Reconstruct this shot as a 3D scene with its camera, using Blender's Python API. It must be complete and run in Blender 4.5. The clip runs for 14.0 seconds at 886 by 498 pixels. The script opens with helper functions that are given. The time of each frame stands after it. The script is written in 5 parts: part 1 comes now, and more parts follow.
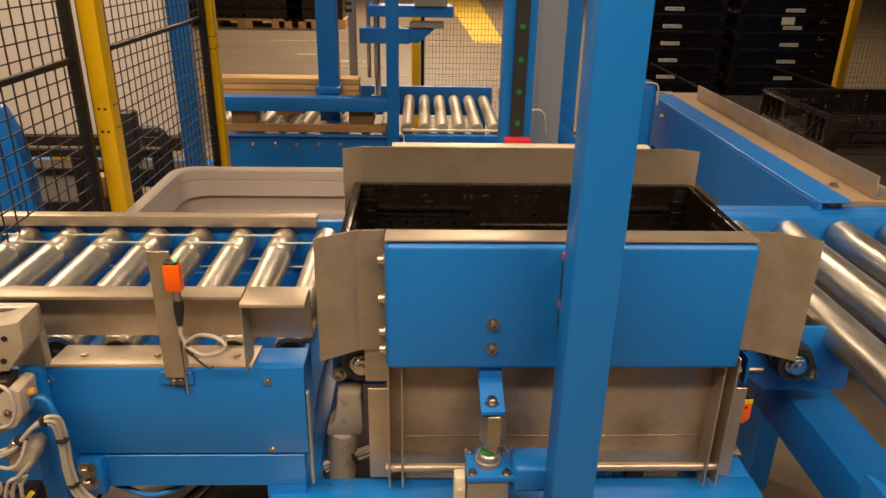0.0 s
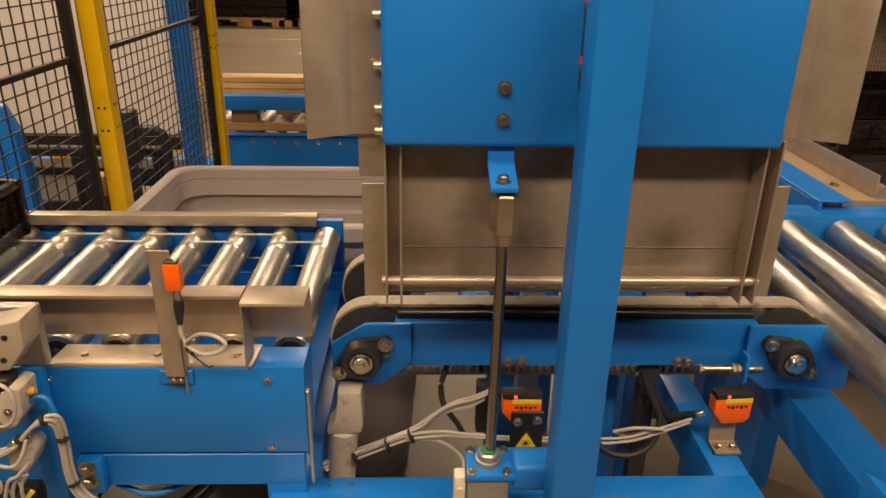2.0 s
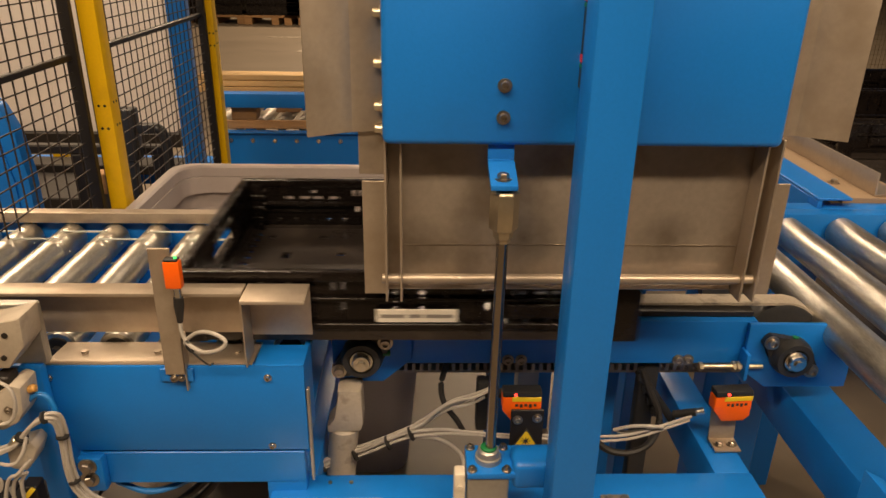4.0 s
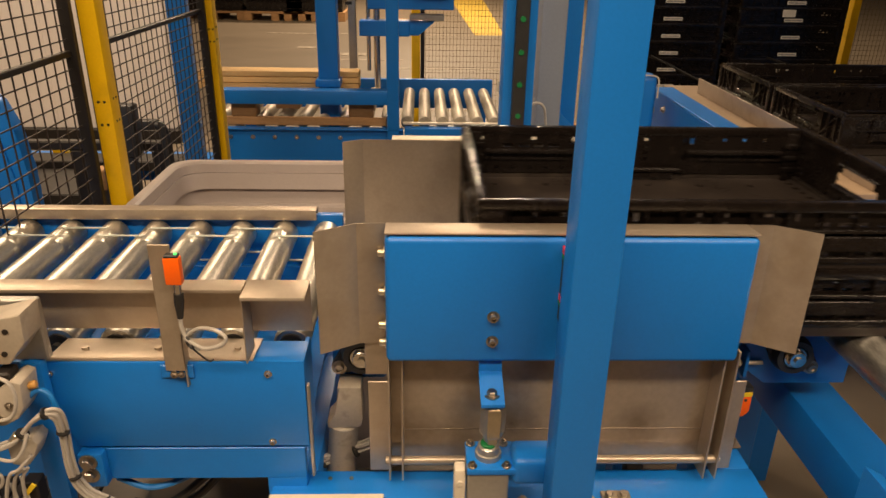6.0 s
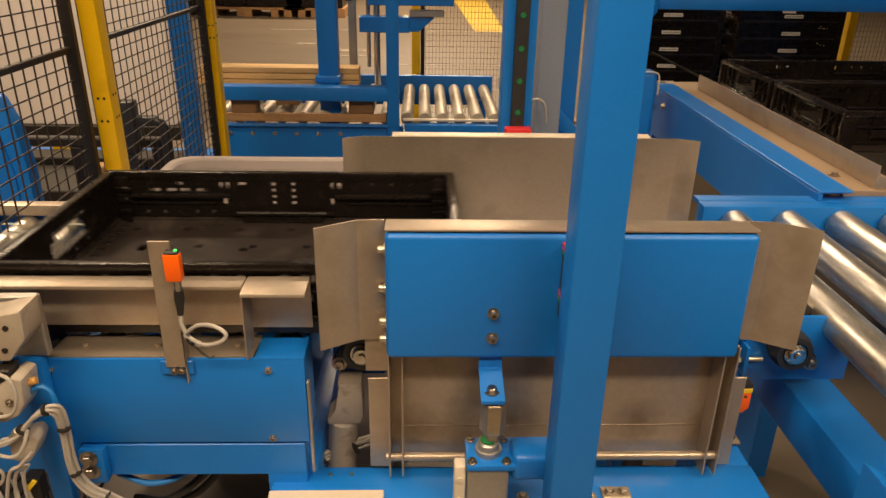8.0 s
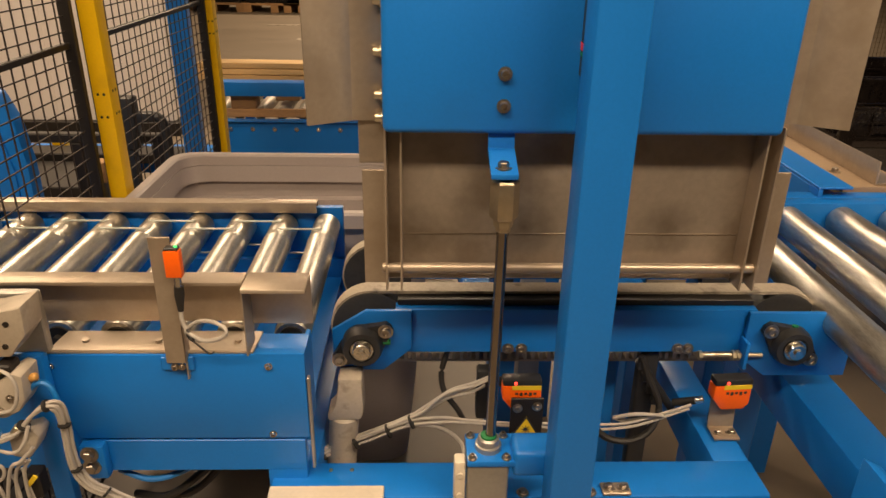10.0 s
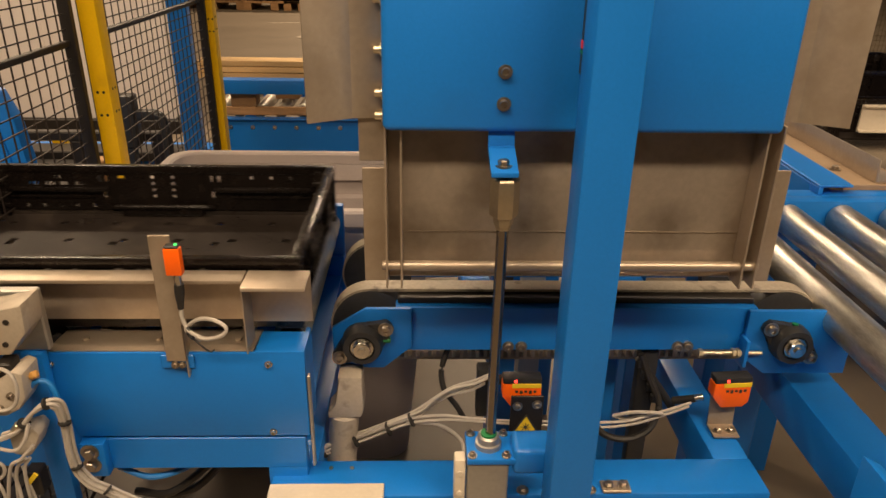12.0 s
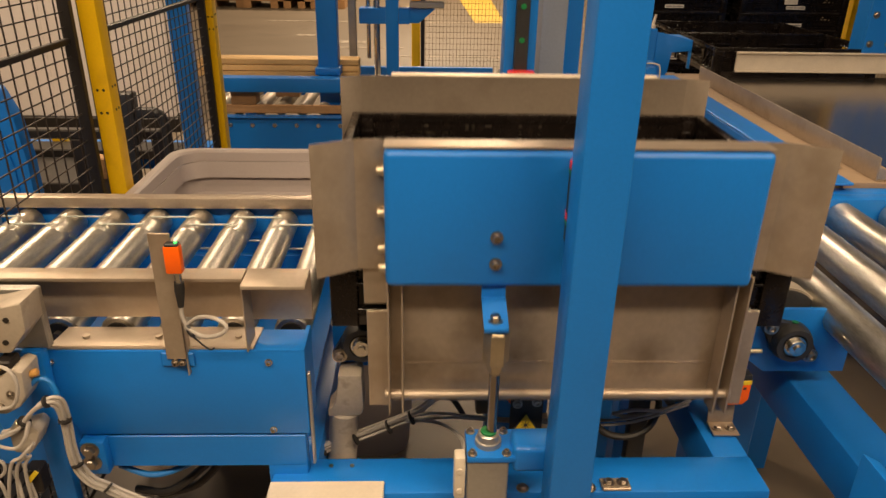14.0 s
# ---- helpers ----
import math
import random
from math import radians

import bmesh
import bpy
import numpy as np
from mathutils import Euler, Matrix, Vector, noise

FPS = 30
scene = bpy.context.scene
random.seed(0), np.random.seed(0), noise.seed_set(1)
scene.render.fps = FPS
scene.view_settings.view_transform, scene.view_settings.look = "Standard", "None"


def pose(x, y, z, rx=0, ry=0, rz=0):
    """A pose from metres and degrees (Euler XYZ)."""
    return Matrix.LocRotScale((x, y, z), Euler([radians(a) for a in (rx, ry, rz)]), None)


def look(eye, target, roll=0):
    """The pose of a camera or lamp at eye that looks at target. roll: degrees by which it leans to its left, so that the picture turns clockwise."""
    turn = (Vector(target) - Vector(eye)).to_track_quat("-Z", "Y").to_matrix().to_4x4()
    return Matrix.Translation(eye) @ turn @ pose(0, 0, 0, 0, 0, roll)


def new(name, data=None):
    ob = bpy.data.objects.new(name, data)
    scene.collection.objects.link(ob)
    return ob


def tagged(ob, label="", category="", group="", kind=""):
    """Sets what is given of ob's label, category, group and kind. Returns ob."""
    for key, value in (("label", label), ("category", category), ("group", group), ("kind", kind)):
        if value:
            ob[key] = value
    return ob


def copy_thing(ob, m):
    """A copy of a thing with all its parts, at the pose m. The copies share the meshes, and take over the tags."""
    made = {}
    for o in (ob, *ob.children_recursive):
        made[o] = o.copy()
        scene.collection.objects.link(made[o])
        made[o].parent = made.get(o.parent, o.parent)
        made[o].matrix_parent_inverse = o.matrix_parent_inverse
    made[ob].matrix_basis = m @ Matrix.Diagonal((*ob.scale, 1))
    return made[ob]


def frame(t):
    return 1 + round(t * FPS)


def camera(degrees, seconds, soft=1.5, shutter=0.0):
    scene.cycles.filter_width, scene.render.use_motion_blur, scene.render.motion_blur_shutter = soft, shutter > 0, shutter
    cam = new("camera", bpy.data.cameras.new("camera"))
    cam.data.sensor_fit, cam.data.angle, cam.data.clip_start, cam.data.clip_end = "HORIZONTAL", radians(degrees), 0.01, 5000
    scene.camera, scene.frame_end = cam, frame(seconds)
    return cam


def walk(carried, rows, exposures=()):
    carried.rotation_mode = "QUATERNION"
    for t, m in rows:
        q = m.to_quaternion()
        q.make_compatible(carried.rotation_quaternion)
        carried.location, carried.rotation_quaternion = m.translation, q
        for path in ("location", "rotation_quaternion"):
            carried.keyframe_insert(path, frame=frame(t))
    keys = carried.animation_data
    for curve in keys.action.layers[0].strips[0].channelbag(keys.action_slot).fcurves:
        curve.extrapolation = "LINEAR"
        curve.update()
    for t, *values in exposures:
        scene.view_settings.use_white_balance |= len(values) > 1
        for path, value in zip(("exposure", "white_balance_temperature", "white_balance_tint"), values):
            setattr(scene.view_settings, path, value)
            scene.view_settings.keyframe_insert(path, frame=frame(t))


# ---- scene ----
# ---------------------------------------------------------------- camera
cam = camera(63.37, 14.0, soft=1.5, shutter=0.4)
EYE = Vector((-0.188, -0.842, 1.294))


def aim(down, yaw=1.95, roll=1.02):
    p, w = radians(down), radians(yaw)
    return look(EYE, EYE + Vector((math.sin(w) * math.cos(p), math.cos(w) * math.cos(p), -math.sin(p))), roll)


walk(cam, [(t, aim(22.94 + d)) for t, d in (
    (0.0, -0.068), (0.5, 0.0), (2.5, 0.005), (3.0, 0.04), (3.2, 0.07), (4.2, 0.20), (5.3, 0.37), (5.5, 0.39), (6.0, 0.47),
    (6.5, 0.56), (7.0, 0.63), (7.5, 0.70), (8.0, 0.745), (8.2, 0.765), (9.2, 0.92), (10.3, 1.085), (10.5, 1.095),
    (11.0, 1.13), (11.5, 1.15), (12.0, 1.215), (12.5, 1.285), (13.0, 1.33), (13.5, 1.35), (14.0, 1.375))])

# ---------------------------------------------------------------- light
LAMP_W = 1.0
WARM = (1.0, 0.738, 0.486)
world = bpy.data.worlds.new("hall_air")
world.use_nodes = True
scene.world = world
world.node_tree.nodes["Background"].inputs[0].default_value = (1.0, 0.85, 0.65, 1)
world.node_tree.nodes["Background"].inputs[1].default_value = 0.0
scene.view_settings.exposure = 0.06


def hall_lamp(x, y, z, sx, sy, watts):
    data = bpy.data.lights.new("hall_lamp", "AREA")
    data.shape, data.size, data.size_y = "RECTANGLE", sx, sy
    data.energy, data.color = watts * LAMP_W, WARM
    ob = new("hall_lamp", data)
    ob.matrix_world = pose(x, y, z)
    return tagged(ob, "long warm white strip lamp under the hall ceiling", "lamp", "hall strip lamps")


for lx, ly, lz, size, watts in ((-1.2, -1.6, 2.9, 2.0, 76), (1.2, -1.6, 2.9, 2.0, 84), (-1.75, -0.45, 4.0, 1.6, 66), (1.2, -0.2, 4.0, 1.6, 25),
                                (-2.6, 3.2, 4.0, 1.6, 175), (0.8, 8.0, 5.2, 1.6, 370), (0.0, 13.0, 5.2, 1.6, 680)):
    hall_lamp(lx, ly, lz, size, 0.3, watts)


# ---------------------------------------------------------------- materials
def material(name, color, rough=0.5, metal=0.0, vary=0.15, scale=6.0, fine=120.0, bump=0.05, stretch=(1, 1, 1), rough_vary=0.1, dirt=None,
             island=0.0, coat=0.0, emit=0.0, spread=(0.56, 0.74)):
    m = bpy.data.materials.new(name)
    m.use_nodes = True
    nt = m.node_tree
    n, l = nt.nodes, nt.links
    b = n["Principled BSDF"]
    tc = n.new("ShaderNodeTexCoord")
    mp = n.new("ShaderNodeMapping")
    mp.inputs["Scale"].default_value = stretch
    l.new(tc.outputs["Object"], mp.inputs["Vector"])
    big = n.new("ShaderNodeTexNoise")
    big.inputs["Scale"].default_value, big.inputs["Detail"].default_value = scale, 5
    small = n.new("ShaderNodeTexNoise")
    small.inputs["Scale"].default_value, small.inputs["Detail"].default_value = fine, 3
    l.new(mp.outputs[0], big.inputs["Vector"])
    l.new(mp.outputs[0], small.inputs["Vector"])
    mixed = n.new("ShaderNodeMix")
    mixed.data_type = "FLOAT"
    mixed.inputs[0].default_value = 0.4
    l.new(big.outputs[0], mixed.inputs[2])
    l.new(small.outputs[0], mixed.inputs[3])
    ramp = n.new("ShaderNodeValToRGB")
    e = ramp.color_ramp.elements
    e[0].position, e[1].position = 0.3, 0.7
    e[0].color = (*[c * (1 - vary) for c in color], 1)
    e[1].color = (*[min(1, c * (1 + vary)) for c in color], 1)
    l.new(mixed.outputs[0], ramp.inputs[0])
    out = ramp.outputs[0]
    if dirt:
        spots = n.new("ShaderNodeTexNoise")
        spots.inputs["Scale"].default_value, spots.inputs["Detail"].default_value = scale * 2.3, 8
        l.new(mp.outputs[0], spots.inputs["Vector"])
        r2 = n.new("ShaderNodeValToRGB")
        r2.color_ramp.elements[0].position, r2.color_ramp.elements[1].position = spread
        l.new(spots.outputs[0], r2.inputs[0])
        mx = n.new("ShaderNodeMix")
        mx.data_type = "RGBA"
        l.new(r2.outputs[0], mx.inputs[0])
        l.new(out, mx.inputs[6])
        mx.inputs[7].default_value = (*dirt, 1)
        out = mx.outputs[2]
    if island:
        oi = n.new("ShaderNodeObjectInfo")
        hs = n.new("ShaderNodeHueSaturation")
        mr = n.new("ShaderNodeMapRange")
        mr.inputs[3].default_value, mr.inputs[4].default_value = 1 - island, 1 + island
        l.new(oi.outputs["Random"], mr.inputs[0])
        l.new(mr.outputs[0], hs.inputs["Value"])
        l.new(out, hs.inputs["Color"])
        out = hs.outputs[0]
    l.new(out, b.inputs["Base Color"])
    mr2 = n.new("ShaderNodeMapRange")
    mr2.inputs[3].default_value, mr2.inputs[4].default_value = max(0.03, rough - rough_vary), min(1, rough + rough_vary)
    l.new(mixed.outputs[0], mr2.inputs[0])
    l.new(mr2.outputs[0], b.inputs["Roughness"])
    b.inputs["Metallic"].default_value = metal
    b.inputs["Coat Weight"].default_value = coat
    if emit:
        b.inputs["Emission Color"].default_value = (*color, 1)
        b.inputs["Emission Strength"].default_value = emit
    if bump:
        bp = n.new("ShaderNodeBump")
        bp.inputs["Strength"].default_value, bp.inputs["Distance"].default_value = bump, 0.002
        l.new(small.outputs[0], bp.inputs["Height"])
        l.new(bp.outputs[0], b.inputs["Normal"])
    return m


BLUE = material("blue_paint", (0.006, 0.165, 0.60), 0.38, 0, 0.07, 5, 260, 0.04, dirt=(0.008, 0.152, 0.545))
STEEL = material("stainless_sheet", (0.455, 0.385, 0.305), 0.43, 0.7, 0.10, 7, 160, 0.03, (1, 1, 1), 0.10, dirt=(0.36, 0.29, 0.215), spread=(0.50, 0.78))
WORNSTEEL = material("worn_stainless_sheet", (0.47, 0.405, 0.33), 0.36, 0.75, 0.14, 4.5, 120, 0.02, (1, 1, 1), 0.14, dirt=(0.24, 0.18, 0.12), spread=(0.53, 0.80))


def stained(m, spots, tint, reach):
    """Smudges of a given reach round places on the sheet, broken up by noise."""
    nt = m.node_tree
    n, l = nt.nodes, nt.links
    b = n["Principled BSDF"]
    out = b.inputs["Base Color"].links[0].from_socket
    tc = n.new("ShaderNodeTexCoord")
    cloud = n.new("ShaderNodeTexNoise")
    cloud.inputs["Scale"].default_value, cloud.inputs["Detail"].default_value = 38, 6
    l.new(tc.outputs["Object"], cloud.inputs["Vector"])
    for p in spots:
        far = n.new("ShaderNodeVectorMath")
        far.operation = "DISTANCE"
        far.inputs[1].default_value = p
        l.new(tc.outputs["Object"], far.inputs[0])
        near = n.new("ShaderNodeMapRange")
        near.inputs[1].default_value, near.inputs[2].default_value = reach, 0.0
        l.new(far.outputs["Value"], near.inputs[0])
        both = n.new("ShaderNodeMath")
        both.operation = "MULTIPLY"
        l.new(near.outputs[0], both.inputs[0])
        l.new(cloud.outputs[0], both.inputs[1])
        gain = n.new("ShaderNodeMath")
        gain.operation, gain.use_clamp = "MULTIPLY", True
        gain.inputs[1].default_value = 1.2
        l.new(both.outputs[0], gain.inputs[0])
        mx = n.new("ShaderNodeMix")
        mx.data_type = "RGBA"
        l.new(gain.outputs[0], mx.inputs[0])
        l.new(out, mx.inputs[6])
        mx.inputs[7].default_value = (*tint, 1)
        out = mx.outputs[2]
    l.new(out, b.inputs["Base Color"])


stained(WORNSTEEL, ((-0.058, -0.011, 0.665), (0.122, -0.011, 0.662), (-0.19, -0.011, 0.655)), (0.13, 0.10, 0.075), 0.045)
# rod steel darkened: the dark surroundings it mirrors are put into the colour
ROD = material("oiled_rod_steel", (0.30, 0.27, 0.235), 0.24, 1.0, 0.10, 20, 200, 0.02)
NUT = material("zinc_nut", (0.66, 0.58, 0.42), 0.30, 0.85, 0.12, 30, 200, 0.02)
ZINC = material("zinc_roller", (0.58, 0.56, 0.51), 0.36, 0.92, 0.34, 7, 60, 0.02, (9, 1.6, 9), 0.16, island=0.12)
CHROME = material("bright_steel", (0.62, 0.60, 0.56), 0.22, 1.0, 0.10, 20, 200, 0.02)
SCREW = material("screw_steel", (0.40, 0.36, 0.31), 0.34, 1.0, 0.15, 40, 200, 0.02)
ALU = material("aluminium", (0.40, 0.385, 0.355), 0.38, 0.7, 0.12, 12, 150, 0.05, dirt=(0.35, 0.33, 0.3))
BLACK = material("black_crate_plastic", (0.0075, 0.0055, 0.0048), 0.27, 0, 0.30, 18, 240, 0.08, rough_vary=0.14, dirt=(0.015, 0.011, 0.009))
BLACK.node_tree.nodes["Principled BSDF"].inputs["Specular IOR Level"].default_value = 0.27
# lighter than the walls: dust and wear, plus reflected sheen put into the colour
CRATEFLOOR = material("worn_crate_floor", (0.023, 0.018, 0.0155), 0.31, 0, 0.40, 9, 200, 0.08, rough_vary=0.16, dirt=(0.050, 0.040, 0.032))
RUBBER = material("black_rubber", (0.018, 0.017, 0.016), 0.55, 0, 0.25, 20, 300, 0.1)
BELT = material("grey_belt", (0.40, 0.35, 0.28), 0.6, 0, 0.25, 14, 200, 0.12, dirt=(0.10, 0.09, 0.08))
# teeth paler than the belt: the light on them is put into the colour
TEETH = material("pale_belt_teeth", (0.48, 0.43, 0.36), 0.5, 0, 0.2, 14, 200, 0.08)
IRON = material("dark_cast_iron", (0.030, 0.031, 0.033), 0.42, 0.3, 0.2, 25, 300, 0.12)
PULLEY = material("dark_pulley", (0.075, 0.075, 0.075), 0.4, 0.5, 0.2, 20, 200, 0.06)
YELLOW = material("yellow_paint", (0.86, 0.52, 0.001), 0.40, 0, 0.08, 6, 200, 0.05, dirt=(0.72, 0.42, 0.002))
BLACKPAINT = material("black_paint", (0.012, 0.0095, 0.008), 0.5, 0, 0.2, 15, 200, 0.05)
FINEWIRE = material("brown_fine_mesh", (0.16, 0.12, 0.07), 0.6, 0, 0.2, 15, 200, 0)
MATBLACK = material("dull_black_mat", (0.008, 0.0075, 0.007), 0.9, 0, 0.2, 12, 150, 0.05)
MATBLACK.node_tree.nodes["Principled BSDF"].inputs["Specular IOR Level"].default_value = 0.1
WIRE = material("dark_mesh_wire", (0.022, 0.015, 0.012), 0.6, 0.0, 0.2, 15, 200, 0)
ORANGE = material("orange_plastic", (0.88, 0.125, 0.003), 0.35, 0, 0.06, 20, 200, 0.03)
YTAPE = material("yellow_label", (0.75, 0.55, 0.02), 0.45, 0, 0.05, 20, 200, 0)
GREEN = material("green_plastic", (0.006, 0.16, 0.045), 0.4, 0, 0.1, 20, 200, 0)
RED = material("red_plastic", (0.55, 0.02, 0.025), 0.4, 0, 0.1, 20, 200, 0)
REDGLOW = material("red_indicator", (1.0, 0.05, 0.03), 0.4, 0, 0, 20, 200, 0, emit=3)
TUB = material("grey_tub_plastic", (0.42, 0.37, 0.35), 0.5, 0, 0.06, 4, 160, 0.06)
CABLE = material("grey_cable", (0.42, 0.39, 0.35), 0.5, 0, 0.12, 30, 200, 0.03)
BLUEHOSE = material("blue_air_hose", (0.01, 0.16, 0.5), 0.35, 0, 0.1, 30, 200, 0)
CREAM = material("cream_plastic", (0.62, 0.55, 0.44), 0.45, 0, 0.08, 20, 200, 0.03)
LABEL = material("white_label", (0.72, 0.68, 0.60), 0.6, 0, 0.06, 30, 200, 0)
GREYINK = material("grey_print", (0.22, 0.20, 0.18), 0.6, 0, 0, 30, 200, 0)
VALVE = material("grey_cream_plastic", (0.44, 0.39, 0.32), 0.45, 0, 0.10, 25, 200, 0.04, dirt=(0.30, 0.26, 0.21))
INK = material("dark_print", (0.03, 0.03, 0.03), 0.6, 0, 0, 30, 200, 0)
CLEAR = material("clear_polyurethane_belt", (0.42, 0.46, 0.42), 0.3, 0, 0.05, 30, 200, 0)
WOOD = material("pale_timber", (0.64, 0.42, 0.18), 0.6, 0, 0.2, 4, 60, 0.15, (1, 10, 10), island=0.15)
OLDWOOD = material("weathered_timber", (0.34, 0.19, 0.08), 0.7, 0, 0.3, 6, 60, 0.2, (1, 8, 8), island=0.2)
FLOOR = material("concrete_floor", (0.16, 0.128, 0.092), 0.5, 0, 0.12, 0.9, 14, 0.06, dirt=(0.13, 0.104, 0.076))
WALLWHITE = material("white_panel", (0.80, 0.74, 0.70), 0.55, 0, 0.05, 2, 40, 0.03)
HALLWALL = material("hall_wall_sheet", (0.28, 0.25, 0.21), 0.6, 0, 0.1, 1, 20, 0.04)
LINEWHITE = material("white_floor_paint", (0.32, 0.275, 0.215), 0.6, 0, 0.25, 5, 60, 0.03, dirt=(0.18, 0.145, 0.105), spread=(0.45, 0.62))
LINEYELLOW = material("yellow_floor_paint", (0.50, 0.34, 0.05), 0.6, 0, 0.15, 5, 60, 0.03, dirt=(0.36, 0.26, 0.10))
TABLE = material("polished_steel_bed", (0.31, 0.275, 0.245), 0.20, 0.9, 0.15, 5, 70, 0.02, (1, 6, 1), 0.08)


# ---------------------------------------------------------------- mesh helpers
def finish(name, bm, mat):
    bmesh.ops.recalc_face_normals(bm, faces=bm.faces[:])
    me = bpy.data.meshes.new(name)
    bm.to_mesh(me)
    bm.free()
    me.materials.append(mat)
    me.shade_smooth()
    me.set_sharp_from_angle(angle=radians(32))
    return me


def part(name, bm, mat, parent, label=""):
    ob = new(name, finish(name, bm, mat))
    ob.parent = parent
    return tagged(ob, label)


def again(ob, m):
    """Another part on the same mesh."""
    o = new(ob.name.split(".")[0], ob.data)
    o.parent = ob.parent
    o.matrix_basis = m
    return tagged(o, ob.get("label", ""))


def thing(name, loc, label, category, group="", kind=""):
    return tagged(_at(new(name), loc), label, category, group, kind)


def _at(ob, loc):
    ob.location = loc
    return ob


def solid(name, bm, mat, label, category, group="", kind="", loc=(0, 0, 0)):
    return tagged(_at(new(name, finish(name, bm, mat)), loc), label, category, group, kind)


def B():
    return bmesh.new()


def box(bm, x0, x1, y0, y1, z0, z1, bev=0.0, seg=2, m=None):
    r = bmesh.ops.create_cube(bm, size=1)
    vs = r["verts"]
    bmesh.ops.scale(bm, vec=(x1 - x0, y1 - y0, z1 - z0), verts=vs)
    bmesh.ops.translate(bm, vec=((x0 + x1) / 2, (y0 + y1) / 2, (z0 + z1) / 2), verts=vs)
    if m is not None:
        bmesh.ops.transform(bm, matrix=m, verts=vs)
    if bev:
        es = list({e for v in vs for e in v.link_edges})
        bmesh.ops.bevel(bm, geom=es, offset=bev, segments=seg, profile=0.5, affect="EDGES", clamp_overlap=True)
    return bm


def lathe(bm, p0, p1, prof, seg=24, caps=True):
    """Rings of (distance, radius) along the line from p0 to p1."""
    p0, p1 = Vector(p0), Vector(p1)
    d = (p1 - p0).normalized()
    q = d.to_track_quat("Z", "Y")
    rings = []
    for s, r in prof:
        rings.append([bm.verts.new(p0 + d * s + q @ Vector((r * math.cos(a), r * math.sin(a), 0)))
                      for a in (2 * math.pi * k / seg for k in range(seg))])
    for a, b in zip(rings, rings[1:]):
        for k in range(seg):
            bm.faces.new((a[k], a[(k + 1) % seg], b[(k + 1) % seg], b[k]))
    if caps:
        bm.faces.new(rings[0][::-1])
        bm.faces.new(rings[-1])
    return bm


def cyl(bm, p0, p1, r, seg=20, bev=0.0):
    n = (Vector(p1) - Vector(p0)).length
    prof = [(0, r - bev), (bev, r), (n - bev, r), (n, r - bev)] if bev else [(0, r), (n, r)]
    return lathe(bm, p0, p1, prof, seg)


def sweep(bm, pts, r, seg=8, smooth=6):
    pts = [Vector(p) for p in pts]
    if smooth and len(pts) > 2:
        ext = [2 * pts[0] - pts[1]] + pts + [2 * pts[-1] - pts[-2]]
        fine = []
        for i in range(1, len(ext) - 2):
            a, b, c, d = ext[i - 1:i + 3]
            for k in range(smooth):
                t = k / smooth
                fine.append(0.5 * ((2 * b) + (c - a) * t + (2 * a - 5 * b + 4 * c - d) * t * t + (3 * b - a - 3 * c + d) * t ** 3))
        pts = fine + [pts[-1]]
    up = Vector((0.13, 0.31, 0.94))
    rings = []
    for i, p in enumerate(pts):
        d = (pts[min(i + 1, len(pts) - 1)] - pts[max(i - 1, 0)]).normalized()
        s = d.cross(up)
        if s.length < 0.05:
            s = d.cross(Vector((1, 0, 0)))
        s.normalize()
        u = s.cross(d)
        rings.append([bm.verts.new(p + r * (s * math.cos(a) + u * math.sin(a))) for a in (2 * math.pi * k / seg for k in range(seg))])
    for a, b in zip(rings, rings[1:]):
        for k in range(seg):
            bm.faces.new((a[k], a[(k + 1) % seg], b[(k + 1) % seg], b[k]))
    bm.faces.new(rings[0][::-1])
    bm.faces.new(rings[-1])
    return bm


def prism(bm, outline, a0, a1, axis="y", bev=0.0):
    """A flat outline pushed along an axis; outline holds the other two coordinates in order."""
    def at(p, a):
        return {"x": (a, p[0], p[1]), "y": (p[0], a, p[1]), "z": (p[0], p[1], a)}[axis]
    lo = [bm.verts.new(at(p, a0)) for p in outline]
    hi = [bm.verts.new(at(p, a1)) for p in outline]
    n = len(outline)
    fs = [bm.faces.new(lo[::-1]), bm.faces.new(hi)] + [bm.faces.new((lo[k], lo[(k + 1) % n], hi[(k + 1) % n], hi[k])) for k in range(n)]
    if bev:
        bmesh.ops.bevel(bm, geom=list({e for f in fs for e in f.edges}), offset=bev, segments=2, profile=0.5, affect="EDGES", clamp_overlap=True)
    return bm


def folded(bm, line, a0, a1, axis="x", t=0.002):
    """Bent sheet metal: an open line of corners given a thickness and pushed along an axis."""
    pts = [Vector(p) for p in line]
    left, right = [], []
    for i, p in enumerate(pts):
        d0 = (p - pts[i - 1]).normalized() if i else (pts[1] - p).normalized()
        d1 = (pts[i + 1] - p).normalized() if i < len(pts) - 1 else d0
        nrm = Vector((-(d0.y + d1.y), d0.x + d1.x)).normalized()
        k = 1 / max(0.4, nrm.dot(Vector((-d0.y, d0.x))))
        left.append(p + nrm * t / 2 * k)
        right.append(p - nrm * t / 2 * k)
    return prism(bm, [tuple(p) for p in left + right[::-1]], a0, a1, axis, bev=min(0.0006, t * 0.25))


def bolt(bm, p, axis, r=0.006, h=0.005, washer=True):
    p, axis = Vector(p), Vector(axis).normalized()
    if washer:
        cyl(bm, p, p + axis * 0.0016, r * 1.55, 14)
    lathe(bm, p + axis * 0.0016, p + axis * (0.0016 + h), [(0, r), (h * 0.8, r), (h, r * 0.82)], 6)
    return bm


